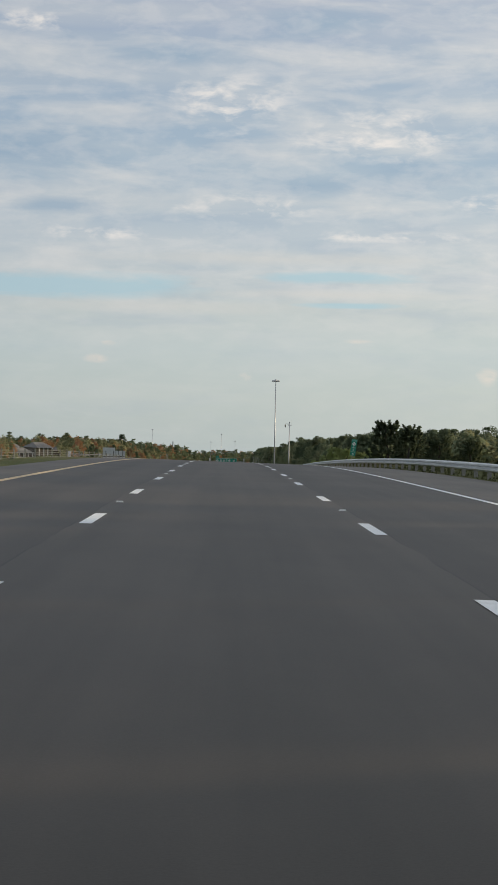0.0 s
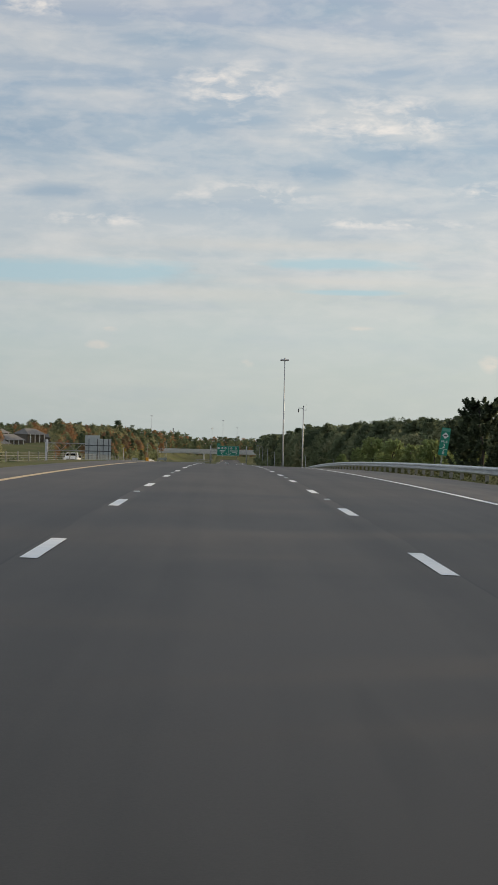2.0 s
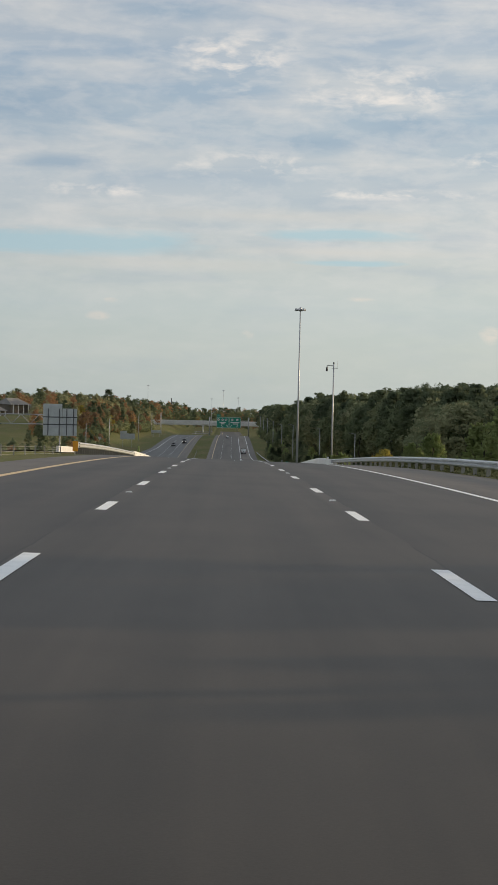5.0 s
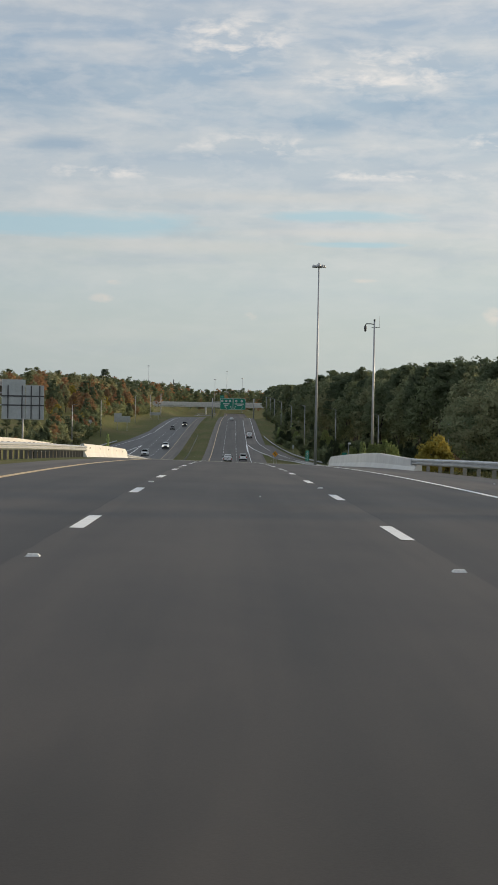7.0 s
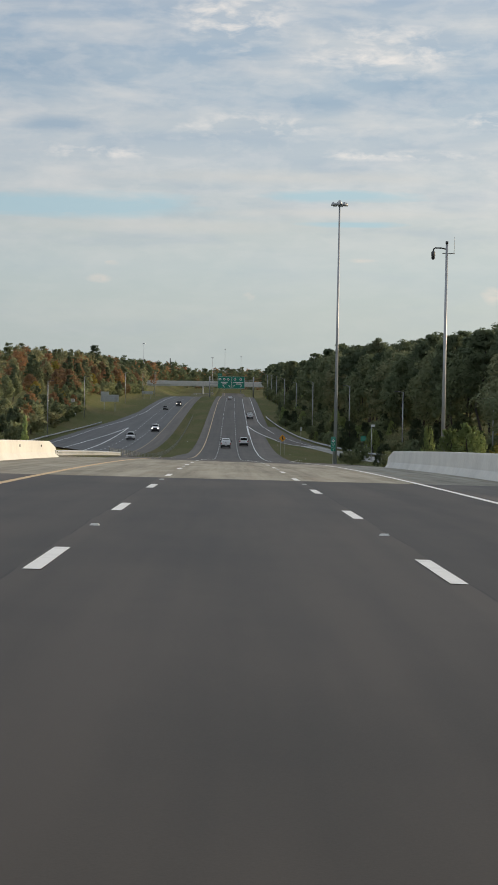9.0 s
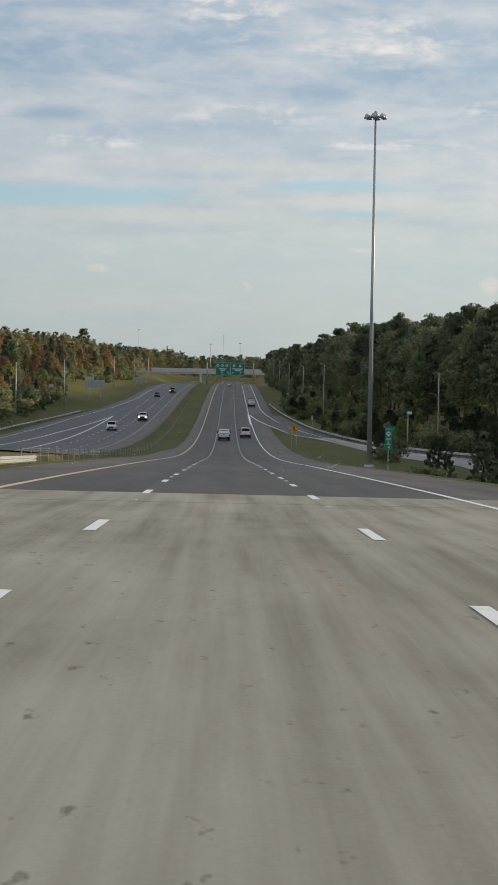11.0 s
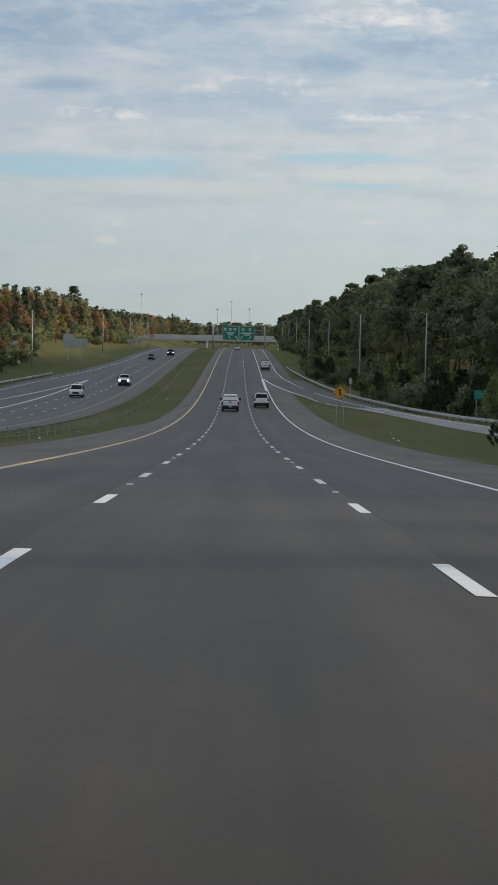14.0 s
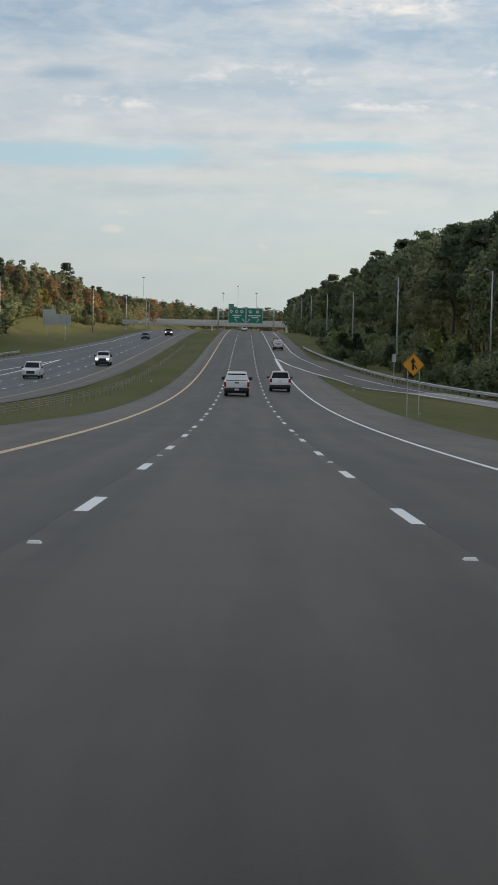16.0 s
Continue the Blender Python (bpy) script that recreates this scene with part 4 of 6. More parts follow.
def overpass():
    Y, top, under = 1820.0, -9.2, -13.4
    b = empty("overpass", Matrix.Translation((float(road_x(1300)), Y, 0)), "pale concrete girder overpass crossing the motorway", "bridge")
    box_part("deck", (-150, 0, under + 1.1), (110, 11, top - 1.0), M_CONCRETE, b)
    for y in (0.0, 10.6):
        box_part("parapet", (-150, y - 0.2, top - 1.0), (110, y + 0.2, top), M_CONCRETE, b)
    for k in range(5):
        box_part("girder", (-150, 0.6 + k * 2.3, under), (110, 1.1 + k * 2.3, under + 1.1), M_CONCRETE, b)
    for x in (-64, -22.5, 29):
        box_part("pier_cap", (x - 0.8, 0.4, under - 1.2), (x + 0.8, 10.6, under), M_CONCRETE, b)
        for y in (1.5, 5.5, 9.5):
            tube_part("pier_column", [(x, y, under - 1.2), (x, y, -21)], [0.6, 0.6], M_CONCRETE, b, 12)


overpass()

# ---- bridge under the roadway ----


def bridge():
    b = empty("bridge", Matrix(), "stained pale concrete bridge deck with dark joints carrying the motorway", "bridge", kind="structure")
    edges = [BRIDGE_A, 358.0, 400.6, BRIDGE_B]
    for i in range(3):
        a, c = edges[i] + (0.05 if i else 0.0), edges[i + 1] - (0.05 if i < 2 else 0.0)
        deep = 0.9 if i == 1 else 0.4
        rows = []
        for s in spread_s(a, c, 3):
            rows.append([lane(-9.1, askew(-9.1, s), -deep), lane(9.5, askew(9.5, s), -deep)] + [lane(x, askew(x, s)) for x in (9.5, 5.6, 3.7, 1.83, 0, -1.83, -3.5, -5.2, -9.1)])
        ribbon("deck_slab", rows, M_CONCRETE_DECK, b, close=True)
    for s in (358.0, 400.6):
        rows = [[lane(x, askew(x, s) + q, -0.012) for x in (-9.1, -4, 0, 4, 9.5)] for q in (-0.06, 0.06)]
        ribbon("joint_seal", rows, M_DARK, b)
    for x in (-7, -3.5, 0, 3.5, 7):
        rows = []
        for s in spread_s(359.0, 399.0, 4):
            c = lane(x, s)
            rows.append([c + Vector((q, 0, r)) for q, r in ((-0.25, -2.2), (0.25, -2.2), (0.25, -0.91), (-0.25, -0.91))])
        ribbon("girder", rows, M_CONCRETE, b, close=True)
    for s in (355.2, 399.4):
        c = lane(0, s)
        box_part("abutment", (c.x - 9.3, s, c.z - 9.0), (c.x + 8.9, s + 1.8, c.z - 0.92 if s > 380 else c.z - 0.92), M_CONCRETE, b)


M_DARK = mottled("dark_rubber", (0.012, 0.012, 0.012), (0.035, 0.033, 0.031), 3.0, 0.8)
bridge()


def parapet(x, s0, s1, side, label, taper):
    p = empty("parapet", Matrix(), label, "barrier", "bridge parapets")
    shape = [(0.0, 0.0), (0.05, 0.10), (0.16, 0.30), (0.21, 0.84), (0.24, 0.87), (0.40, 0.87), (0.43, 0.84), (0.45, 0.0)]
    cuts = spread_s(s0, s1, 12)
    for a, c in zip(cuts, cuts[1:]):
        rows = []
        for s in spread_s(a + 0.012, c - 0.012, 3):
            k = 0.70 + 0.40 * float(step(s0, s0 + taper, s)) if taper else 0.93
            k *= 1 - 0.35 * float(step(s1 - 2.5, s1, s))
            rows.append([lane(x, s) + Vector((side * q, 0, -0.02 + r * k)) for q, r in shape])
        ribbon("barrier_section", rows, M_CONCRETE_WALL, p, close=True)
    return p


M_CONCRETE_WALL = mottled("barrier_concrete", (0.64, 0.63, 0.60), (0.84, 0.83, 0.79), 0.5, 0.75, bump=0.12, scale2=7)
wall_left = parapet(-8.6, 346.0, 394.0, -1, "sunlit cream concrete bridge parapet with small dark square plates", 0)
parapet(9.0, 326.5, 408.0, 1, "pale blue-grey shaded concrete bridge parapet with a tapered end", 30)
# small dark squares set on the wall's road face
for k in range(5):
    s = 350.5 + 9.0 * k
    c = lane(-8.6, s)
    box_part("dark_plate", (c.x - 0.215, s - 0.10, c.z + 0.50), (c.x - 0.165, s + 0.10, c.z + 0.60), M_DARK, wall_left)

# ---- guard rails ----

M_POST_STEEL = mottled("weathered_post_steel", (0.20, 0.195, 0.18), (0.34, 0.33, 0.30), 2.0, 0.7, scale2=14)


def w_profile(side):
    """Outline of a corrugated rail, facing the traffic."""
    pts = [(0.0, -0.155), (0.02, -0.14), (0.085, -0.105), (0.085, -0.05), (0.015, -0.02), (0.015, 0.02), (0.085, 0.05), (0.085, 0.105), (0.02, 0.14), (0.0, 0.155)]
    front = [(side * -q, r) for q, r in pts]
    return front + [(a + side * 0.012, b) for a, b in reversed(front)]


def guard_rail(path_x, s0, s1, side, label, base, height=0.56, post_mat=None, every=1.905):
    """A steel rail on posts; side +1 stands on the right of its road, -1 on the left."""
    g = empty("guard_rail", Matrix(), label, "guard rail", "roadside guard rails")
    f = path_x if callable(path_x) else (lambda s: path_x)
    prof = w_profile(side)
    rows = []
    for s in spread_s(s0, s1, 3.81):
        c = base(f(s), s)
        drop = 0.0
        rows.append([c + Vector((q, 0, height + r - drop)) for q, r in prof])
    ribbon("rail", rows, M_STEEL, g, close=True)
    me = None
    for s in spread_s(s0 + 0.5, s1 - 0.5, every):
        c = base(f(s), s)
        if me is None:
            bm = bmesh.new()
            deep = 0.05 if post_mat else 0.075
            box(bm, (0.10 if side > 0 else -0.25, -deep, -0.5), (0.25 if side > 0 else -0.10, deep, height + 0.15), 0.01)
            box(bm, (0.012 if side > 0 else -0.10, -0.07, height - 0.17), (0.10 if side > 0 else -0.012, 0.07, height + 0.17))
            me = bpy.data.meshes.new("post")
            bm.to_mesh(me)
            bm.free()
            me.materials.append(post_mat or M_WOODPOST)
        ob = new("post", me)
        ob.parent = g
        ob.location = c
    # turned-down end shoe
    for s in (s0, s1):
        c = base(f(s), s)
        bm = bmesh.new()
        box(bm, (c.x - 0.10, s - 0.35, c.z + height - 0.17), (c.x + 0.03, s + 0.05, c.z + height + 0.17), 0.02)
        part("end_shoe", bm, M_STEEL, g)
    return g


def on_road(x, s):
    return lane(x, s)


def on_land(x, s):
    return ground_at(x, s)


guard_rail(follow([(-60, 9.75), (296, 9.75), (318, 9.35), (327.2, 9.02)]), -60, 327.2, 1, "long galvanised steel guard rail on timber posts beside the shoulder", on_road, height=0.44, post_mat=M_POST_STEEL, every=3.81)
guard_rail(-8.75, 278, 346.5, -1, "sunlit steel guard rail on close timber posts meeting the parapet", on_road, height=0.50)
guard_rail(-8.75, 393.8, 450, -1, "steel guard rail on slim steel posts leading off the bridge", lambda x, s: lane(x, s, -0.27), height=0.46, post_mat=M_POST_STEEL, every=3.81)
guard_rail(SLIP_RAIL, 540, 905, 1, "pale steel guard rail curving along the slip road", on_land, every=3.81)
guard_rail(follow([(560, -44.5), (729, -42.5), (769, -41.0), (815, -37.8), (836, -36.4)]), 560, 836, -1, "pale steel guard rail beyond the opposite slip lane", on_land, every=3.81)


def cable_barrier(xs, s0, s1, label, sunk=0.0):
    g = empty("cable_barrier", Matrix(), label, "barrier", "median cable barriers")
    f = follow(xs)
    for h in (0.36, 0.48, 0.60, 0.72):
        pts = [ground_at(f(s), s, h - sunk) for s in spread_s(s0, s1, 6)]
        ob = new("cable", tube_mesh("cable", pts, [0.009] * len(pts), M_CABLE, 5))
        ob.parent = g
    bm = bmesh.new()
    box(bm, (-0.032, -0.03, -0.3), (0.032, 0.03, 0.80), 0.008)
    me = bpy.data.meshes.new("post")
    bm.to_mesh(me)
    bm.free()
    me.materials.append(M_CABLE)
    for s in spread_s(s0, s1, 4.9):
        ob = new("post", me)
        ob.parent = g
        ob.location = ground_at(f(s), s, -sunk)


M_CABLE = mottled("weathered_cable_steel", (0.24, 0.24, 0.21), (0.40, 0.39, 0.34), 2.0, 0.7, 0.2)
M_POST_PALE = mottled("pale_post_steel", (0.36, 0.36, 0.34), (0.58, 0.57, 0.54), 2.0, 0.6, 0.3)
cable_barrier([(-60, -10.0), (282, -9.9)], -60, 279, "median barrier of four steel cables on slim pale posts", 0.27)
cable_barrier([(452, -9.8), (560, -10.6), (900, -11.6)], 454, 900, "median barrier of steel cables on slim posts in the grass")

# ---- poles, lamps and signs ----


def camera_pole(x, s, top):
    z0 = float(land(x, s))
    h = top - z0
    g = empty("camera_pole", Matrix.Translation((x, s, z0)), "slender steel pole with a hanging traffic camera and whip aerial", "pole")
    tube_part("pole", [(0, 0, -0.3), (0, 0, h * 0.5), (0, 0, h)], [0.15, 0.115, 0.085], M_POLE, g, 12)
    tube_part("cap", [(0, 0, h), (0, 0, h + 0.18), (0, 0, h + 0.2)], [0.10, 0.10, 0.05], M_DARK_METAL, g)
    arm = tube_part("arm", [(0, 0, h - 0.35), (-0.4, 0, h - 0.28), (-0.80, 0, h - 0.28), (-0.92, 0, h - 0.36), (-0.94, 0, h - 0.55)], [0.05] * 5, M_DARK_METAL, g, 8)
    tube_part("camera_housing", [(-0.94, 0, h - 0.50), (-0.94, 0, h - 0.57), (-0.94, 0, h - 0.82), (-0.94, 0, h - 0.92)], [0.07, 0.14, 0.14, 0.09], M_DARK_METAL, arm)
    tube_part("dome", [(-0.94, 0, h - 0.92), (-0.94, 0, h - 1.02), (-0.94, 0, h - 1.10)], [0.13, 0.12, 0.04], M_DARK, arm)
    tube_part("crossbar", [(-0.3, 0, h - 0.65), (0.55, 0, h - 0.65)], [0.03, 0.03], M_DARK_METAL, g, 6)
    tube_part("aerial", [(0.5, 0, h - 0.65), (0.52, 0, h + 0.55)], [0.018, 0.010], M_POST_PALE, g, 5)


M_DARK_METAL = mottled("dark_metal", (0.05, 0.052, 0.055), (0.12, 0.12, 0.125), 1.0, 0.5, 0.4)
camera_pole(14.65, 429.0, 8.0)


def road_lamp_model(h, reach):
    g = empty("street_lamp", Matrix(), "slim grey steel street lamp with a short arm", "street lamp", "slip road lamps")
    tube_part("pole", [(0, 0, -0.3), (0, 0, h * 0.5), (0, 0, h)], [0.15, 0.12, 0.08], M_POLE, g, 8)
    tube_part("arm", [(0, 0, h - 0.1), (reach * 0.5, 0, h + 0.12), (reach, 0, h + 0.15)], [0.045, 0.04, 0.04], M_POLE, g, 6)
    bm = bmesh.new()
    box(bm, (reach - 0.15 if reach > 0 else reach - 0.55, -0.16, h + 0.08), (reach + 0.55 if reach > 0 else reach + 0.15, 0.16, h + 0.24), 0.04)
    part("lamp_head", bm, M_DARK_METAL, g)
    return g


def lamps():
    src = {}
    rows = [(34.9, 674, -4.6, -1.2), (29.2, 752, -4.1, -1.2), (22.8, 809, -3.6, -1.2), (21.5, 901, -4.3, -1.2), (20, 985, -3.4, -1.2), (19, 1070, -2.6, -1.2), (18.5, 1150, -2.4, -1.2), (18, 1240, -2.4, -1.2),
            (44, 610, -5.0, -1.2), (-44, 755, -4.2, 0.9), (-44, 869, -3.4, 0.9), (-42, 1050, -2.2, 0.9), (-42, 1190, -2.0, 0.9), (-41, 1296, -2.0, 0.9), (-46, 1420, -2.0, 0.9)]
    for x, s, top, reach in rows:
        z = float(land(x, s))
        h = 11.6 if x > 0 else 10.6
        m = Matrix.Translation((float(road_x(s)) + x, s, z)) @ Matrix.Diagonal((1, 1, (top - z) / h, 1))
        if reach in src:
            ob = copy_thing(src[reach], Matrix())
        else:
            ob = src[reach] = road_lamp_model(h, reach)
        ob.matrix_basis = m
    high_mast(-77, 1990, 22.8)
    high_mast(-4, 2200, 21.5)
    high_mast(11, 2000, 12.5)
    high_mast(-14, 1900, 10.5)
    t = empty("radio_mast", Matrix.Translation((-72, 2600, -15)), "thin dark radio mast far beyond the overpass", "mast")
    tube_part("pole", [(0, 0, 0), (0, 0, 29)], [0.9, 0.6], M_DARK_METAL, t, 6)


lamps()

M_SIGN_GREEN = mottled("green_sign_sheeting", (0.006, 0.20, 0.135), (0.012, 0.27, 0.185), 1.5, 0.45)
M_SIGN_WHITE = plain("white_sign_sheeting", (0.72, 0.74, 0.73), 0.5)
M_SIGN_YELLOW = mottled("amber_sign_sheeting", (0.72, 0.30, 0.012), (0.85, 0.38, 0.02), 1.5, 0.45)
M_SIGN_BLACK = plain("black_sign_legend", (0.012, 0.011, 0.010), 0.5)
M_SIGN_BACK = mottled("bare_aluminium", (0.40, 0.43, 0.43), (0.56, 0.59, 0.58), 0.8, 0.5, 0.4, scale2=5)
M_SIGN_PALE = plain("pale_green_band", (0.10, 0.33, 0.26), 0.5)


def flat_shape(name, pts, y, mat, parent, thick=0.004):
    """A thin cut-out in the upright plane that faces back along the road."""
    bm = bmesh.new()
    vs = [bm.verts.new((px, y, pz)) for px, pz in pts]
    f = bm.faces.new(vs)
    r = bmesh.ops.extrude_face_region(bm, geom=[f])
    bmesh.ops.translate(bm, vec=(0, thick, 0), verts=[g for g in r["geom"] if isinstance(g, bmesh.types.BMVert)])
    bmesh.ops.recalc_face_normals(bm, faces=bm.faces)
    return part(name, bm, mat, parent)


def rect(x0, z0, x1, z1):
    return [(x0, z0), (x1, z0), (x1, z1), (x0, z1)]


def rounded(x0, z0, x1, z1, r):
    out = []
    for cx, cz, a0 in ((x1 - r, z0 + r, -90), (x1 - r, z1 - r, 0), (x0 + r, z1 - r, 90), (x0 + r, z0 + r, 180)):
        for k in range(4):
            a = radians(a0 + 30 * k)
            out.append((cx + r * math.cos(a), cz + r * math.sin(a)))
    return out


def words(text, size, x, y, z, mat, parent):
    cu = bpy.data.curves.new("legend", "FONT")
    cu.body, cu.size, cu.align_x, cu.extrude = text, size, "CENTER", 0.002
    cu.materials.append(mat)
    ob = new("legend", cu)
    ob.parent = parent
    ob.matrix_basis = pose(x, y, z, 90, 0, 0)
    return ob


def mile_marker(x, s, bottom, tenth, tilt):
    z0 = float(land(x, s))
    g = empty("mile_marker", Matrix.Translation((float(road_x(s)) + x, s, z0)) @ Matrix.Rotation(radians(tilt), 4, "Y"), "narrow green mile marker sign with white legend on one post", "road sign", "mile markers")
    b = bottom - z0
    box_part("post", (-0.03, 0.01, -0.3), (0.03, 0.06, b + 1.3), M_POST_PALE, g, 0.005)
    panel = flat_shape("panel", rounded(-0.24, b, 0.24, b + 1.46, 0.04), 0.0, M_SIGN_GREEN, g, 0.008)
    flat_shape("header_band", rect(-0.21, b + 1.27, 0.21, b + 1.42), -0.004, M_SIGN_PALE, g)
    cz = b + 1.05
    flat_shape("route_diamond", [(0, cz - 0.18), (0.18, cz), (0, cz + 0.18), (-0.18, cz)], -0.005, M_SIGN_WHITE, g)
    flat_shape("legend_bar", rect(-0.09, cz - 0.035, 0.09, cz + 0.035), -0.009, M_SIGN_BLACK, g)
    words("MILE", 0.17, 0, -0.006, b + 0.67, M_SIGN_WHITE, g)
    words("2", 0.30, 0, -0.006, b + 0.40, M_SIGN_WHITE, g)
    flat_shape("rule", rect(-0.20, b + 0.325, 0.20, b + 0.345), -0.005, M_SIGN_WHITE, g)
    words(tenth, 0.30, 0.02, -0.006, b + 0.07, M_SIGN_WHITE, g)


mile_marker(11.15, 166.0, 0.95, "6", 8)
mile_marker(10.5, 487.0, -8.86, "4", 0)


def merge_sign(x, s, mid):
    z0 = float(land(x, s))
    g = empty("warning_sign", Matrix.Translation((float(road_x(s)) + x, s, z0)), "amber diamond merge warning sign on two slim posts", "road sign")
    c = mid - z0
    for px in (-0.32, 0.36):
        box_part("post", (px - 0.025, 0.012, -0.3), (px + 0.025, 0.05, c + 0.1), M_POST_PALE, g)
    r = 0.66
    flat_shape("panel", [(0, c - r), (r, c), (0, c + r), (-r, c)], 0.0, M_SIGN_YELLOW, g, 0.008)
    q = 0.625
    for k in range(4):
        a, b2 = radians(90 * k), radians(90 * k + 90)
        p = [(q * math.cos(a), c + q * math.sin(a)), (q * math.cos(b2), c + q * math.sin(b2))]
        w = 0.965
        flat_shape("border", [p[0], p[1], (p[1][0] * w, c + (p[1][1] - c) * w), (p[0][0] * w, c + (p[0][1] - c) * w)], -0.004, M_SIGN_BLACK, g, 0.003)
    flat_shape("arrow_shaft", [(-0.085, c - 0.33), (0.035, c - 0.33), (0.035, c + 0.15), (-0.085, c + 0.15)], -0.006, M_SIGN_BLACK, g)
    flat_shape("arrow_head", [(-0.20, c + 0.13), (0.15, c + 0.13), (-0.025, c + 0.40)], -0.0105, M_SIGN_BLACK, g)
    flat_shape("merge_branch", [(0.20, c - 0.28), (0.23, c - 0.20), (0.045, c + 0.03), (0.045, c - 0.11), (0.13, c - 0.22)], -0.006, M_SIGN_BLACK, g)


merge_sign(9.9, 640.0, -13.0)


def small_sign(x, s, bottom, w, h, label, mat, posts=2):
    z0 = float(land(x, s))
    g = empty("road_sign", Matrix.Translation((float(road_x(s)) + x, s, z0)), label, "road sign")
    b = bottom - z0
    for px in ((-w * 0.3, w * 0.3) if posts == 2 else (0,)):
        box_part("post", (px - 0.04, 0.012, -0.3), (px + 0.04, 0.08, b + h), M_POST_PALE, g)
    flat_shape("panel", rect(-w / 2, b, w / 2, b + h), 0.0, mat, g, 0.01)
    if mat is M_SIGN_GREEN:
        flat_shape("legend_bar", rect(-w * 0.36, b + h * 0.55, w * 0.36, b + h * 0.75), -0.005, M_SIGN_PALE, g)
        flat_shape("legend_bar", rect(-w * 0.30, b + h * 0.22, w * 0.25, b + h * 0.40), -0.005, M_SIGN_PALE, g)
    return g


small_sign(27.0, 670, -14.4, 1.45, 1.0, "small green sign on two posts beside the slip road", M_SIGN_GREEN)
small_sign(17.3, 745, -14.9, 0.45, 0.9, "small pale marker sign by the slip road rail", M_SIGN_BACK, 1)


def back_sign(x, s, bottom, w, h, label, tab=None):
    """A large sign seen from behind, with its stiffening rails and posts."""
    z0 = float(land(x, s))
    g = empty("road_sign", Matrix.Translation((float(road_x(s)) + x, s, z0)), label, "road sign", "signs for the opposite carriageway")
    b = bottom - z0
    flat_shape("panel", rect(-w / 2, b, w / 2, b + h), 0.0, M_SIGN_BACK, g, 0.03)
    if tab:
        flat_shape("tab_panel", rect(tab[0], b + h + 0.02, tab[1], b + h + tab[2]), 0.0, M_SIGN_BACK, g, 0.03)
    for k in range(1, 4):
        z = b + h * k / 4
        box_part("stiffener", (-w / 2, -0.09, z - 0.05), (w / 2, -0.004, z + 0.05), M_POLE, g)
    for px in (-w * 0.3, w * 0.3):
        box_part("post", (px - 0.09, -0.28, -0.3), (px + 0.09, -0.092, b + h), M_POLE, g)
    return g


back_sign(-41.3, 945, -12.1, 6.2, 2.4, "grey aluminium back of a large roadside sign with a tab", (-3.1, -0.3, 1.05))
back_sign(-37.5, 1143, -11.85, 5.2, 1.4, "grey aluminium back of a wide low roadside sign")


def cantilever_sign():
    x0, s = -41.4, 500.0
    z0 = float(land(x0, s))
    ox = float(road_x(s))
    g = empty("overhead_sign", Matrix.Translation((ox, s, 0)), "overhead sign seen from its grey aluminium back on a truss arm", "road sign", "signs for the opposite carriageway")
    tube_part("post", [(x0, 0.6, z0 - 0.3), (x0, 0.6, 0.4)], [0.40, 0.32], M_POLE, g, 12)
    zt, zb = -0.4, -2.1
    for z in (zt, zb):
        for y in (0.25, 1.0):
            tube_part("chord", [(x0, y, z), (-26.6, y, z)], [0.09, 0.09], M_POLE, g, 6)
    n = 9
    for k in range(n):
        xa, xb = x0 + 14.8 * k / n, x0 + 14.8 * (k + 1) / n
        za, zc = (zt, zb) if k % 2 else (zb, zt)
        tube_part("brace", [(xa, 0.25, za), (xb, 0.25, zc)], [0.05, 0.05], M_POLE, g, 5)
    flat_shape("panel", rect(-32.5, -4.1, -29.15, 1.55), 0.0, M_SIGN_BACK, g, 0.03)
    flat_shape("panel", rect(-29.1, -4.1, -26.5, 0.75), 0.0, M_SIGN_BACK, g, 0.03)
    for z in (-2.1, -0.8):
        box_part("stiffener", (-32.5, -0.07, z - 0.09), (-26.5, -0.004, z + 0.09), M_DARK_METAL, g)
    for x in (-31.6, -29.6, -28.3, -27.1):
        box_part("bracket", (x - 0.07, -0.22, -4.0), (x + 0.07, -0.072, 0.7), M_DARK_METAL, g)
    tube_part("post", [(-29.6, 1.2, float(land(-29.6, s)) - 0.3), (-29.6, 1.2, -2.2)], [0.12, 0.12], M_POLE, g, 8)


cantilever_sign()


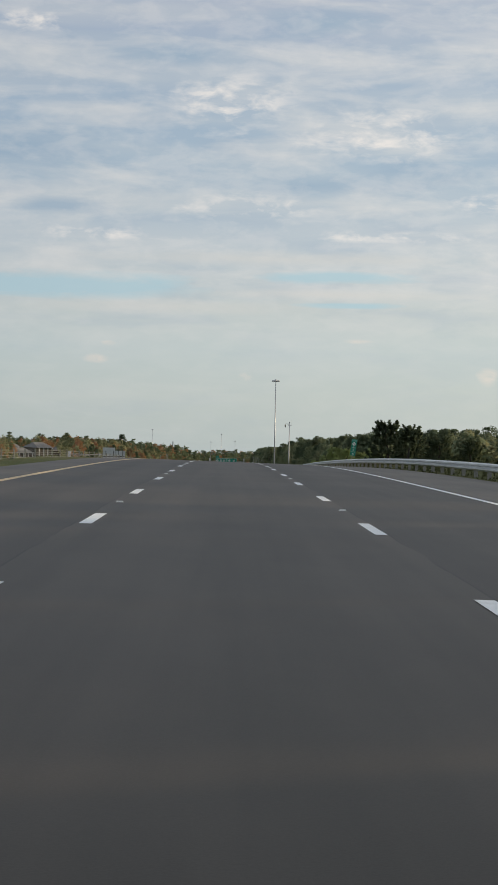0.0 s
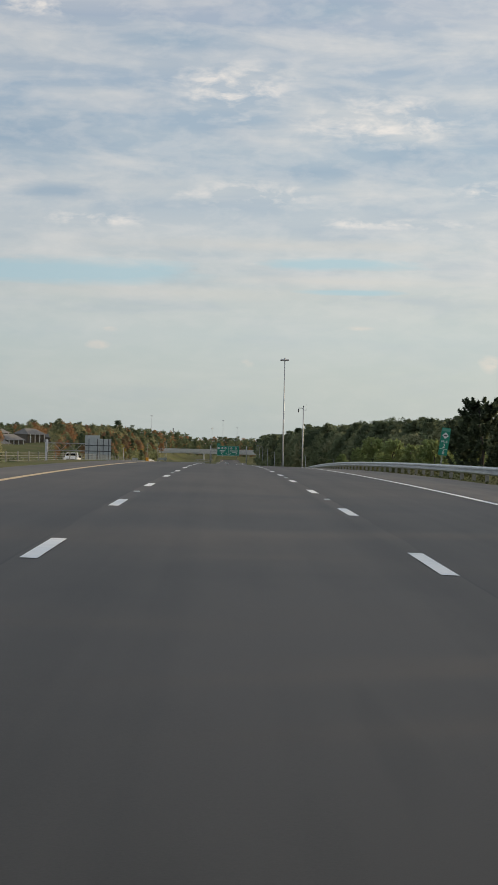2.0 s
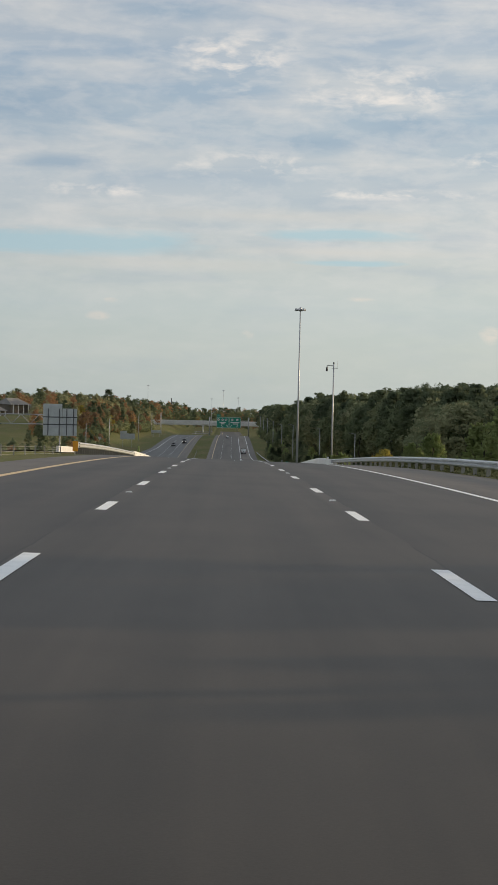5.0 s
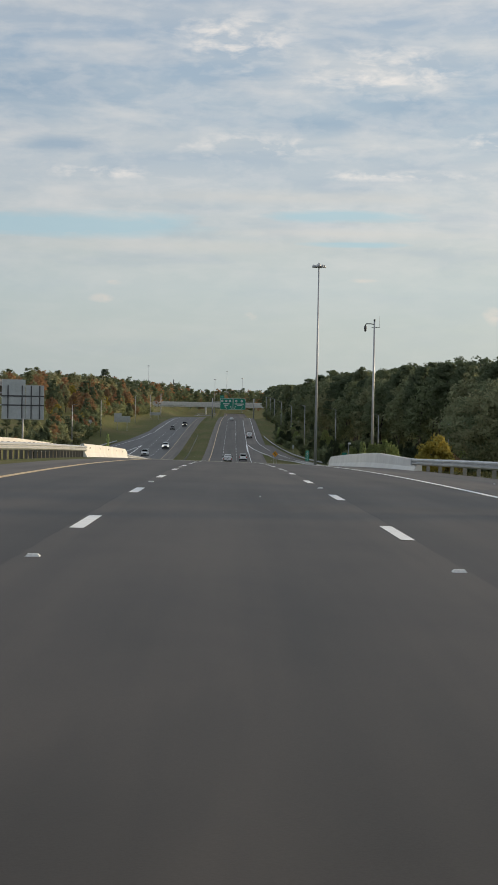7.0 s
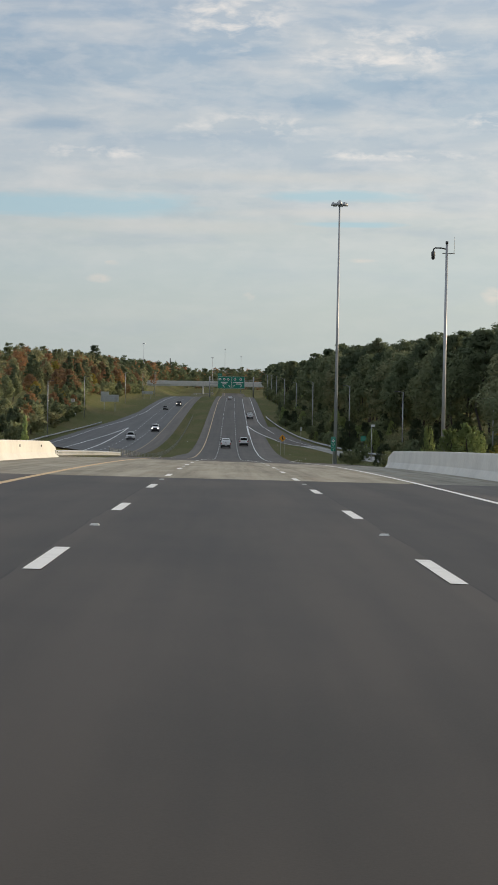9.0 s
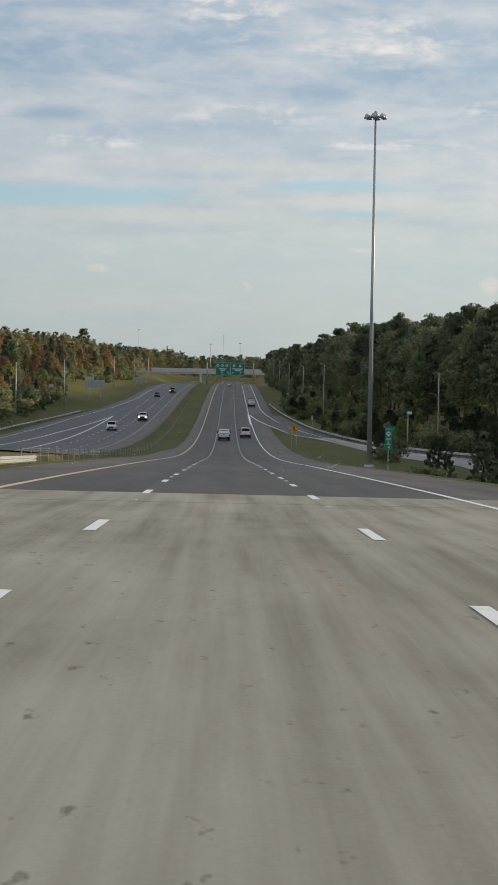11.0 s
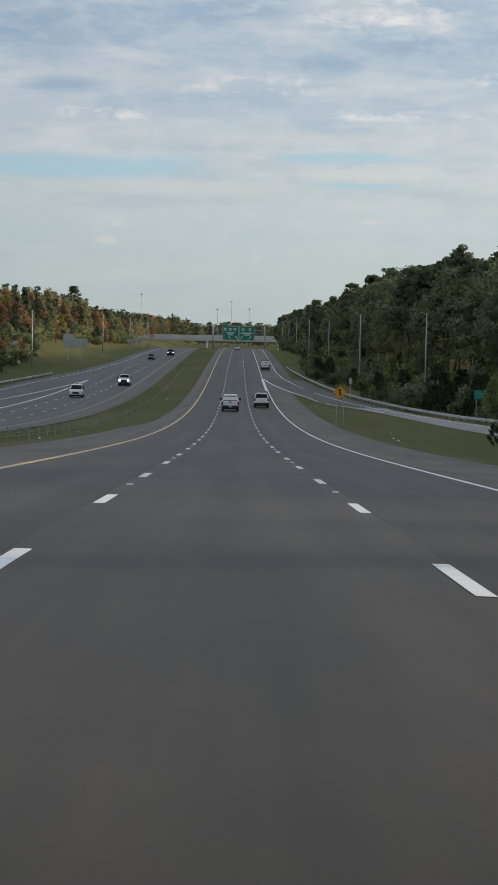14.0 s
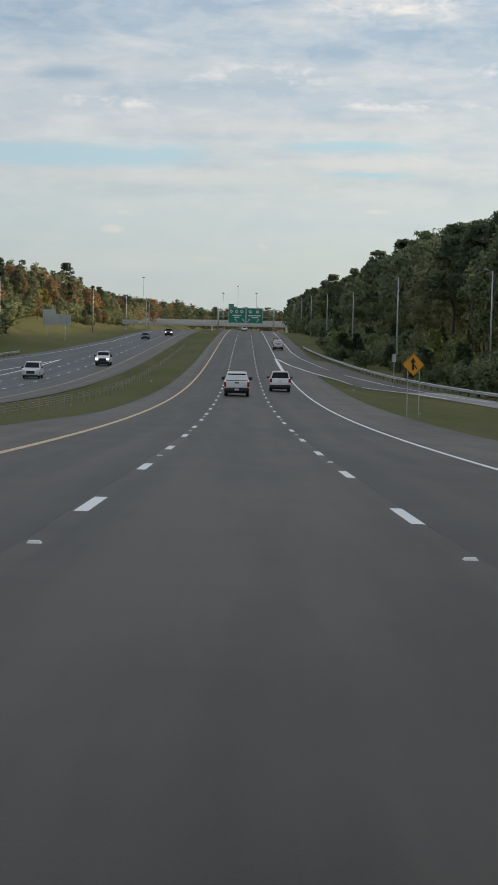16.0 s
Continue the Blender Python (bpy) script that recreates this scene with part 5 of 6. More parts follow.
def gantry_sign():
    Y = 1400.0
    g = empty("overhead_sign", Matrix.Translation((0, Y, 0)), "wide green overhead direction sign with white arrows on a gantry", "road sign")
    g_z = float(road_z(Y))
    box_part("panel", (-6.5, 0, -11.0), (1.6, 0.08, -3.9), M_SIGN_GREEN, g)
    box_part("panel", (1.66, 0, -11.0), (9.4, 0.08, -3.9), M_SIGN_GREEN, g)
    box_part("exit_tab", (-6.5, 0, -3.86), (-4.1, 0.08, -2.2), M_SIGN_GREEN, g)
    flat_shape("tab_bar", rect(-6.2, -3.4, -4.4, -2.7), -0.01, M_SIGN_PALE, g)
    for x0, x1 in ((-6.5, 1.6), (1.66, 9.4)):
        for p in (rect(x0 + 0.1, -10.9, x1 - 0.1, -10.78), rect(x0 + 0.1, -4.12, x1 - 0.1, -4.0), rect(x0 + 0.1, -10.9, x0 + 0.22, -4.0), rect(x1 - 0.22, -10.9, x1 - 0.1, -4.0)):
            flat_shape("border", p, -0.006, M_SIGN_WHITE, g)
    for cx, kind in ((-5.2, 0), (-2.7, 1), (-0.4, 0), (3.6, 0), (7.0, 1)):
        z = -5.6
        pts = [(cx + 0.75 * math.cos(k * math.pi / 4 + (0 if kind else math.pi / 8)), z + 0.75 * math.sin(k * math.pi / 4 + (0 if kind else math.pi / 8))) for k in range(8)] if kind else [(cx, z - 0.9), (cx + 0.9, z), (cx, z + 0.9), (cx - 0.9, z)]
        sh = flat_shape("route_shield", pts, -0.008, M_SIGN_WHITE, g)
        flat_shape("shield_bar", rect(cx - 0.4, z - 0.18, cx + 0.4, z + 0.18), -0.014, M_SIGN_BLACK, sh)
    for x0, x1, z in ((-4.6, -0.6, -7.4), (-3.8, -1.4, -8.3), (2.6, 8.4, -7.4), (4.2, 7.4, -8.3)):
        flat_shape("legend_bar", rect(x0, z - 0.28, x1, z + 0.28), -0.008, M_SIGN_WHITE, g)

    def arrow(cx, lean):
        d = Vector((lean, 0, 1)).normalized()
        n = Vector((d.z, 0, -d.x))
        b = Vector((cx, 0, -10.4))
        t = b + d * 1.3
        flat_shape("arrow", [(p.x, p.z) for p in (b - n * 0.14, b + n * 0.14, t + n * 0.14, t + n * 0.45, t + d * 0.65, t - n * 0.45, t - n * 0.14)], -0.008, M_SIGN_WHITE, g)

    arrow(-2.4, -0.75)
    arrow(1.0, -0.75)
    arrow(2.3, 0.75)
    arrow(6.6, 0.75)
    for x in (-11.2, 14.5):
        tube_part("post", [(x, 0.9, g_z - 0.5), (x, 0.9, -4.0)], [0.45, 0.35], M_POLE, g, 10)
    for z in (-6.0, -8.2):
        for y in (0.5, 1.5):
            tube_part("chord", [(-11.2, y, z), (14.5, y, z)], [0.11, 0.11], M_POLE, g, 6)
    for k in range(14):
        xa, xb = -11.2 + 25.7 * k / 14, -11.2 + 25.7 * (k + 1) / 14
        tube_part("brace", [(xa, 0.5, -6.0 if k % 2 else -8.2), (xb, 0.5, -8.2 if k % 2 else -6.0)], [0.06, 0.06], M_POLE, g, 5)


gantry_sign()
# ---- small things by the road ----


def end_plate(x, s):
    c = lane(x, s)
    g = empty("object_marker", Matrix.Translation(c), "orange-yellow marker plate on the end of the guard rail", "road sign")
    box_part("plate", (-0.20, 0.0, 0.12), (0.12, 0.05, 0.72), M_SIGN_YELLOW, g, 0.01)
    box_part("post", (-0.10, 0.06, -0.3), (-0.04, 0.11, 0.75), M_POST_PALE, g)


end_plate(-8.8, 276.8)


def opposite_parapet(x, s0, s1):
    p = empty("parapet", Matrix(), "sunlit cream concrete parapet of the opposite bridge", "barrier", "bridge parapets")
    shape = [(0.0, 0.0), (0.05, 0.10), (0.16, 0.30), (0.21, 0.84), (0.24, 0.87), (0.40, 0.87), (0.43, 0.84), (0.45, 0.0)]
    cuts = spread_s(s0, s1, 12)
    for a, c in zip(cuts, cuts[1:]):
        rows = [[opp(x, s) + Vector((q, 0, r)) for q, r in shape] for s in (a + 0.012, 0.5 * (a + c), c - 0.012)]
        ribbon("barrier_section", rows, M_CONCRETE_WALL, p, close=True)


opposite_parapet(-16.2, 344.0, 403.0)


def steel_column(x, s, top):
    z0 = float(land(x, s))
    g = empty("sign_column", Matrix.Translation((x, s, z0)), "broad pale steel column of a sign structure among bushes", "pole")
    box_part("shaft", (-0.6, -0.4, -0.4), (0.6, 0.4, top - z0), M_POST_PALE, g, 0.06)
    box_part("base", (-0.9, -0.7, -0.4), (0.9, 0.7, 0.35), M_CONCRETE, g, 0.05)


steel_column(-47.4, 868.0, -10.1)
small_sign(-46.6, 777, -17.9, 1.9, 1.5, "grey back of a roadside sign beside the trees", M_SIGN_BACK)
small_sign(-50.0, 777, -17.4, 1.4, 1.1, "small grey back of a roadside sign beside trees", M_SIGN_BACK)


def short_lamp(x, s, top):
    z0 = float(land(x, s))
    h = top - z0
    g = empty("camera_post", Matrix.Translation((float(road_x(s)) + x, s, z0)), "short grey post with a white traffic detector on top", "pole")
    tube_part("pole", [(0, 0, -0.3), (0, 0, h)], [0.08, 0.06], M_POLE, g, 8)
    box_part("detector", (-0.1, -0.25, h - 0.05), (0.5, 0.25, h + 0.32), M_SIGN_WHITE, g, 0.05)


short_lamp(24.2, 615, -9.9)


def litter(x, s, size, label, on):
    rng = random.Random(int(s * 10))
    bm = bmesh.new()
    bmesh.ops.create_icosphere(bm, subdivisions=2, radius=size)
    for v in bm.verts:
        v.co *= rng.uniform(0.65, 1.15)
        v.co.z *= 0.45
    ob = part("litter", bm, M_SIGN_WHITE)
    ob.location = on(x, s) + Vector((0, 0, size * 0.25))
    tagged(ob, label, "litter", "roadside litter")


for x, s, r in ((10.9, 714, 0.16), (12.1, 606, 0.2), (11.2, 591.7, 0.2), (10.2, 534, 0.12), (13.5, 625, 0.14), (11.8, 655, 0.1), (-9.0, 715.8, 0.18), (-9.3, 554.4, 0.16), (-10.5, 591.2, 0.12), (-10.0, 640, 0.1), (-11.0, 470, 0.07), (12.5, 560, 0.1)):
    litter(x, s, r * 0.55, "crumpled white scrap of litter on the grass", on_land)
for x, s, r in ((-7.2, 452, 0.05), (7.2, 470, 0.05), (-7.5, 436, 0.06), (7.4, 287, 0.06), (-6.2, 505, 0.05), (6.6, 342, 0.05), (0.4, 267, 0.03), (-1.3, 452, 0.025), (2.6, 452, 0.03), (-1.1, 140, 0.02)):
    litter(x, s, r * 0.6, "small pale stone or scrap lying on the asphalt", on_road)


def tyre_scrap(x, s, turn):
    """A torn strip of tread, curled at one end."""
    g = empty("tyre_scrap", Matrix.Translation(on_road(x, s)) @ Matrix.Rotation(radians(turn), 4, "Z"), "dusty pale strip of torn tyre tread on the shoulder", "debris")
    rows = []
    for k in range(9):
        u = k / 8
        w = 0.15 * (0.55 + 0.45 * math.sin(math.pi * min(1, u * 1.3 + 0.1)))
        y = 0.02 * math.sin(9 * u)
        z = 0.012 + 0.16 * max(0.0, u - 0.45) ** 1.5 * 3 + 0.03 * math.sin(7 * u) ** 2
        rows.append([(u * 0.62 - 0.31, y - w, z), (u * 0.62 - 0.31, y + w, z), (u * 0.62 - 0.31, y + w, z + 0.04), (u * 0.62 - 0.31, y, z + 0.065), (u * 0.62 - 0.31, y - w, z + 0.04)])
    ribbon("tread_strip", rows, M_DUSTY_RUBBER, g, close=True)


M_DUSTY_RUBBER = mottled("dusty_rubber", (0.42, 0.40, 0.36), (0.66, 0.63, 0.58), 6.0, 0.9, scale2=40)
tyre_scrap(6.25, 476.9, -18)

# ---- vehicles ----
M_CAR_WHITE = mottled("white_car_paint", (0.74, 0.75, 0.76), (0.84, 0.85, 0.86), 0.7, 0.3)
M_CAR_SILVER = mottled("silver_car_paint", (0.36, 0.37, 0.38), (0.46, 0.47, 0.48), 0.7, 0.32, 0.3)
M_CAR_DARK = mottled("dark_car_paint", (0.02, 0.022, 0.026), (0.04, 0.042, 0.048), 0.7, 0.3)
M_GLASS_DARK = plain("tinted_glass", (0.012, 0.014, 0.016), 0.08)
M_TRIM = mottled("black_trim", (0.012, 0.012, 0.013), (0.03, 0.03, 0.032), 2.0, 0.6)
M_TYRE = mottled("tyre_rubber", (0.012, 0.012, 0.012), (0.03, 0.03, 0.03), 3.0, 0.85)
M_RIM = plain("alloy_rim", (0.45, 0.46, 0.47), 0.35, 0.8)
M_TAIL = plain("tail_lamp_red", (0.34, 0.012, 0.012), 0.25)
M_TAIL_LIT = plain("tail_lamp_lit", (0.5, 0.03, 0.02), 0.25, 0, (1.0, 0.10, 0.05), 0.35)
M_HEAD = plain("headlamp_glass", (0.75, 0.75, 0.72), 0.15)
M_HEAD_LIT = plain("headlamp_lit", (0.9, 0.9, 0.85), 0.15, 0, (1.0, 0.93, 0.8), 3.0)
M_PLATE = plain("number_plate", (0.62, 0.64, 0.66), 0.5)
M_CHROME = plain("chrome_trim", (0.55, 0.55, 0.56), 0.2, 0.9)


def hull(name, outline, mat, parent, bevel=0.05, label=""):
    """A body from its side outline: rows of y, z and half width."""
    bm = bmesh.new()
    left = [bm.verts.new((-w, y, z)) for y, z, w in outline]
    right = [bm.verts.new((w, y, z)) for y, z, w in outline]
    n = len(outline)
    for i in range(n):
        j = (i + 1) % n
        bm.faces.new((left[i], left[j], right[j], right[i]))
    bm.faces.new(left[::-1])
    bm.faces.new(right)
    bmesh.ops.recalc_face_normals(bm, faces=bm.faces)
    bmesh.ops.bevel(bm, geom=list(bm.edges), offset=bevel, segments=2, affect="EDGES", profile=0.6)
    for f in bm.faces:
        f.smooth = True
    ob = part(name, bm, mat, parent, label)
    return ob


def pane_quad(name, pts, mat, parent):
    bm = bmesh.new()
    vs = [bm.verts.new(p) for p in pts]
    f = bm.faces.new(vs)
    r = bmesh.ops.solidify(bm, geom=[f], thickness=0.02)
    return part(name, bm, mat, parent)


def wheels(car, track, ys, r):
    for y in ys:
        for side in (-1, 1):
            x = side * track
            w = tube_part("wheel", [(x - 0.12, y, r), (x - 0.10, y, r), (x + 0.10, y, r), (x + 0.12, y, r)], [r * 0.9, r, r, r * 0.9], M_TYRE, car, 20)
            tube_part("rim", [(x + side * 0.09, y, r), (x + side * 0.128, y, r)], [r * 0.62, r * 0.58], M_RIM, w, 14)


def lamp_box(name, lo, hi, mat, parent):
    return box_part(name, lo, hi, mat, parent, 0.02)


def pickup(m, label, paint, lit=False, front=False):
    """A crew-cab pickup; it points along +y, tailgate at y = 0."""
    c = empty("pickup_truck", m, label, "pickup", "vehicles on the motorway")
    body = [(0.0, 0.62, 0.97), (0.02, 1.18, 0.97), (1.75, 1.22, 0.98), (1.8, 1.24, 0.98), (4.3, 1.24, 0.98), (5.55, 1.14, 0.95), (5.78, 0.95, 0.92), (5.8, 0.50, 0.92), (5.2, 0.42, 0.94), (0.5, 0.46, 0.95)]
    hull("body", body, paint, c, 0.04)
    hull("cab", [(1.72, 1.20, 0.93), (1.95, 1.80, 0.76), (2.15, 1.88, 0.73), (3.3, 1.90, 0.73), (3.55, 1.86, 0.74), (4.35, 1.22, 0.92)], paint, c, 0.05)
    hull("bed_floor", [(0.10, 1.185, 0.84), (1.68, 1.225, 0.84), (1.68, 1.232, 0.84), (0.10, 1.192, 0.84)], M_TRIM, c, 0.001)
    pane_quad("rear_window", [(-0.80, 1.765, 1.30), (0.80, 1.765, 1.30), (0.68, 1.925, 1.74), (-0.68, 1.925, 1.74)], M_GLASS_DARK, c)
    pane_quad("windscreen", [(-0.82, 4.27, 1.28), (0.82, 4.27, 1.28), (0.68, 3.62, 1.82), (-0.68, 3.62, 1.82)][::-1], M_GLASS_DARK, c)
    for side in (-1, 1):
        pane_quad("side_window", [(side * 0.925, 1.95, 1.30), (side * 0.925, 4.05, 1.30), (side * 0.765, 3.55, 1.80), (side * 0.765, 2.08, 1.80)], M_GLASS_DARK, c)
        lamp_box("tail_lamp", (side * 0.90 - 0.085, -0.02, 0.72), (side * 0.90 + 0.085, 0.10, 1.12), M_TAIL_LIT if lit else M_TAIL, c)
        lamp_box("headlamp", (side * 0.74 - 0.18, 5.70, 0.84), (side * 0.74 + 0.18, 5.84, 1.06), M_HEAD_LIT if front else M_HEAD, c)
        arm = lamp_box("door_mirror", (side * 1.10 - 0.13, 3.75, 1.20), (side * 1.10 + 0.13, 3.92, 1.46), M_TRIM, c)
    box_part("rear_bumper", (-0.96, -0.16, 0.40), (0.96, 0.05, 0.66), M_TRIM, c, 0.04)
    box_part("undercarriage", (-0.80, 0.1, 0.22), (0.80, 5.5, 0.48), M_TRIM, c, 0.03)
    box_part("tailgate_panel", (-0.76, -0.024, 0.70), (0.76, 0.02, 1.16), paint, c, 0.02)
    box_part("tailgate_handle", (-0.16, -0.045, 1.00), (0.16, -0.024, 1.10), M_TRIM, c, 0.01)
    box_part("number_plate", (-0.16, -0.18, 0.46), (0.16, -0.16, 0.60), M_PLATE, c)
    box_part("grille", (-0.55, 5.76, 0.62), (0.55, 5.83, 1.04), M_TRIM, c, 0.03)
    box_part("front_bumper", (-0.94, 5.70, 0.40), (0.94, 5.92, 0.64), M_CHROME if paint is M_CAR_SILVER else M_TRIM, c, 0.05)
    wheels(c, 0.84, (1.15, 4.75), 0.40)
    return c


def suv(m, label, paint, lit=False, front=False):
    c = empty("suv", m, label, "car", "vehicles on the motorway")
    hull("body", [(0.0, 0.50, 0.92), (-0.02, 0.75, 0.95), (0.06, 1.10, 0.95), (1.2, 1.14, 0.97), (3.6, 1.12, 0.97), (4.75, 1.00, 0.92), (4.95, 0.80, 0.86), (4.95, 0.42, 0.86), (4.4, 0.32, 0.92), (0.4, 0.34, 0.92)], paint, c, 0.05)
    hull("cabin", [(0.07, 1.08, 0.92), (0.38, 1.70, 0.72), (0.62, 1.78, 0.69), (2.5, 1.80, 0.69), (2.8, 1.74, 0.70), (3.65, 1.10, 0.90)], paint, c, 0.05)
    pane_quad("rear_window", [(-0.76, 0.115, 1.20), (0.76, 0.115, 1.20), (0.66, 0.355, 1.66), (-0.66, 0.355, 1.66)], M_GLASS_DARK, c)
    pane_quad("windscreen", [(-0.80, 3.60, 1.16), (0.80, 3.60, 1.16), (0.66, 2.88, 1.70), (-0.66, 2.88, 1.70)][::-1], M_GLASS_DARK, c)
    box_part("roof_spoiler", (-0.64, 0.26, 1.70), (0.64, 0.55, 1.77), paint, c, 0.02)
    for side in (-1, 1):
        pane_quad("side_window", [(side * 0.91, 0.55, 1.18), (side * 0.91, 3.3, 1.18), (side * 0.725, 2.8, 1.70), (side * 0.725, 0.75, 1.70)], M_GLASS_DARK, c)
        lamp_box("tail_lamp", (side * 0.84 - 0.11, -0.03, 0.82), (side * 0.84 + 0.11, 0.14, 1.16), M_TAIL_LIT if lit else M_TAIL, c)
        lamp_box("headlamp", (side * 0.70 - 0.17, 4.84, 0.74), (side * 0.70 + 0.17, 4.99, 0.92), M_HEAD_LIT if front else M_HEAD, c)
        lamp_box("door_mirror", (side * 1.05 - 0.11, 3.05, 1.10), (side * 1.05 + 0.11, 3.2, 1.28), M_TRIM, c)
        box_part("roof_rail", (side * 0.60 - 0.02, 0.75, 1.80), (side * 0.60 + 0.02, 2.5, 1.86), M_TRIM, c, 0.008)
    box_part("rear_bumper", (-0.93, -0.10, 0.34), (0.93, 0.05, 0.60), M_TRIM, c, 0.04)
    box_part("number_plate", (-0.16, -0.045, 0.86), (0.16, -0.02, 1.0), M_PLATE, c)
    box_part("undercarriage", (-0.75, 0.2, 0.20), (0.75, 4.6, 0.40), M_TRIM, c, 0.03)
    box_part("grille", (-0.45, 4.90, 0.52), (0.45, 4.98, 0.84), M_TRIM, c, 0.03)
    wheels(c, 0.80, (0.95, 3.85), 0.37)
    return c


def saloon(m, label, paint, front=True):
    c = empty("car", m, label, "car", "vehicles on the motorway")
    hull("body", [(0.0, 0.45, 0.86), (0.0, 0.85, 0.88), (0.15, 0.98, 0.88), (1.4, 1.0, 0.90), (3.4, 0.94, 0.90), (4.5, 0.80, 0.84), (4.7, 0.62, 0.78), (4.7, 0.34, 0.78), (4.2, 0.25, 0.86), (0.4, 0.27, 0.86)], paint, c, 0.05)
    hull("cabin", [(0.6, 0.96, 0.82), (1.35, 1.38, 0.62), (1.7, 1.45, 0.58), (2.4, 1.44, 0.58), (3.45, 0.93, 0.80)], paint, c, 0.05)
    pane_quad("windscreen", [(-0.70, 3.36, 1.0), (0.70, 3.36, 1.0), (0.55, 2.55, 1.40), (-0.55, 2.55, 1.40)][::-1], M_GLASS_DARK, c)
    pane_quad("rear_window", [(-0.68, 0.68, 1.04), (0.68, 0.68, 1.04), (0.55, 1.25, 1.36), (-0.55, 1.25, 1.36)], M_GLASS_DARK, c)
    for side in (-1, 1):
        pane_quad("side_window", [(side * 0.815, 1.2, 1.03), (side * 0.815, 3.0, 1.03), (side * 0.61, 2.45, 1.38), (side * 0.61, 1.6, 1.38)], M_GLASS_DARK, c)
        lamp_box("headlamp", (side * 0.62 - 0.17, 4.58, 0.56), (side * 0.62 + 0.17, 4.74, 0.70), M_HEAD_LIT if front else M_HEAD, c)
        lamp_box("tail_lamp", (side * 0.70 - 0.16, -0.03, 0.66), (side * 0.70 + 0.16, 0.1, 0.84), M_TAIL, c)
        lamp_box("door_mirror", (side * 0.97 - 0.10, 2.75, 0.95), (side * 0.97 + 0.10, 2.9, 1.08), paint, c)
    box_part("grille", (-0.5, 4.66, 0.36), (0.5, 4.73, 0.60), M_TRIM, c, 0.03)
    box_part("undercarriage", (-0.7, 0.2, 0.16), (0.7, 4.4, 0.34), M_TRIM, c, 0.03)
    wheels(c, 0.76, (0.95, 3.75), 0.33)
    return c


def work_truck(m, label):
    """A small utility truck with a box body, seen from behind."""
    c = pickup(m, label, M_CAR_WHITE)
    c.name = "utility_truck"
    box_part("tool_box", (-0.99, 0.05, 1.22), (-0.55, 1.66, 1.68), M_CAR_WHITE, c, 0.03)
    box_part("tool_box", (0.55, 0.05, 1.22), (0.99, 1.66, 1.68), M_CAR_WHITE, c, 0.03)
    tube_part("ladder_rack", [(-0.9, 0.1, 1.68), (-0.9, 0.1, 2.25), (0.9, 0.1, 2.25), (0.9, 0.1, 1.68)], [0.04] * 4, M_TRIM, c, 6)
    tube_part("ladder_rack", [(-0.9, 1.6, 1.68), (-0.9, 1.6, 2.25), (0.9, 1.6, 2.25), (0.9, 1.6, 1.68)], [0.04] * 4, M_TRIM, c, 6)
    return c


def along(base, x, s, away=True):
    """A pose on a roadway that follows its slope."""
    a, b = base(x, s), base(x, s + 4.0)
    d = (b - a).normalized()
    if not away:
        d = -d
    r = Vector((d.y, -d.x, 0)).normalized()
    u = r.cross(d)
    return Matrix(((r.x, d.x, u.x, a.x), (r.y, d.y, u.y, a.y), (r.z, d.z, u.z, a.z), (0, 0, 0, 1)))


def on_opp(x, s):
    return opp(x, s, 0.072)


pickup(along(on_road, -0.45, 676.5), "white crew-cab pickup with black bumper in the middle lane", M_CAR_WHITE)
suv(along(on_road, 3.35, 697.0), "white sport utility vehicle in the outer lane", M_CAR_WHITE)
suv(along(on_opp, -22.6, 735.5, False), "white sport utility vehicle coming up the opposite carriageway", M_CAR_WHITE)
pickup(along(on_opp, -19.0, 790, False), "white pickup with lit headlamps on the opposite carriageway", M_CAR_WHITE, front=True)
saloon(along(on_opp, -22.8, 968, False), "dark saloon car on the opposite carriageway", M_CAR_DARK, False)
pickup(along(on_opp, -19.3, 1014, False), "dark lifted pickup with lit headlamps on the opposite carriageway", M_CAR_DARK, front=True)
pickup(along(on_opp, -20.4, 319, False), "white pickup behind the median cable barrier", M_CAR_WHITE)
work_truck(along(on_road, 6.6, 886), "white utility truck with tool boxes merging from the slip road")
saloon(along(on_road, -0.2, 1128), "white car far ahead near the crest", M_CAR_WHITE, False)

# ---- houses on the hill ----
M_ROOF = mottled("grey_shingle_roof", (0.14, 0.135, 0.13), (0.25, 0.24, 0.23), 0.4, 0.85, scale2=6)
M_SIDING = mottled("brown_siding", (0.10, 0.085, 0.07), (0.17, 0.145, 0.12), 0.3, 0.8, scale2=5)
M_PANE = plain("house_glass", (0.03, 0.035, 0.04), 0.15)


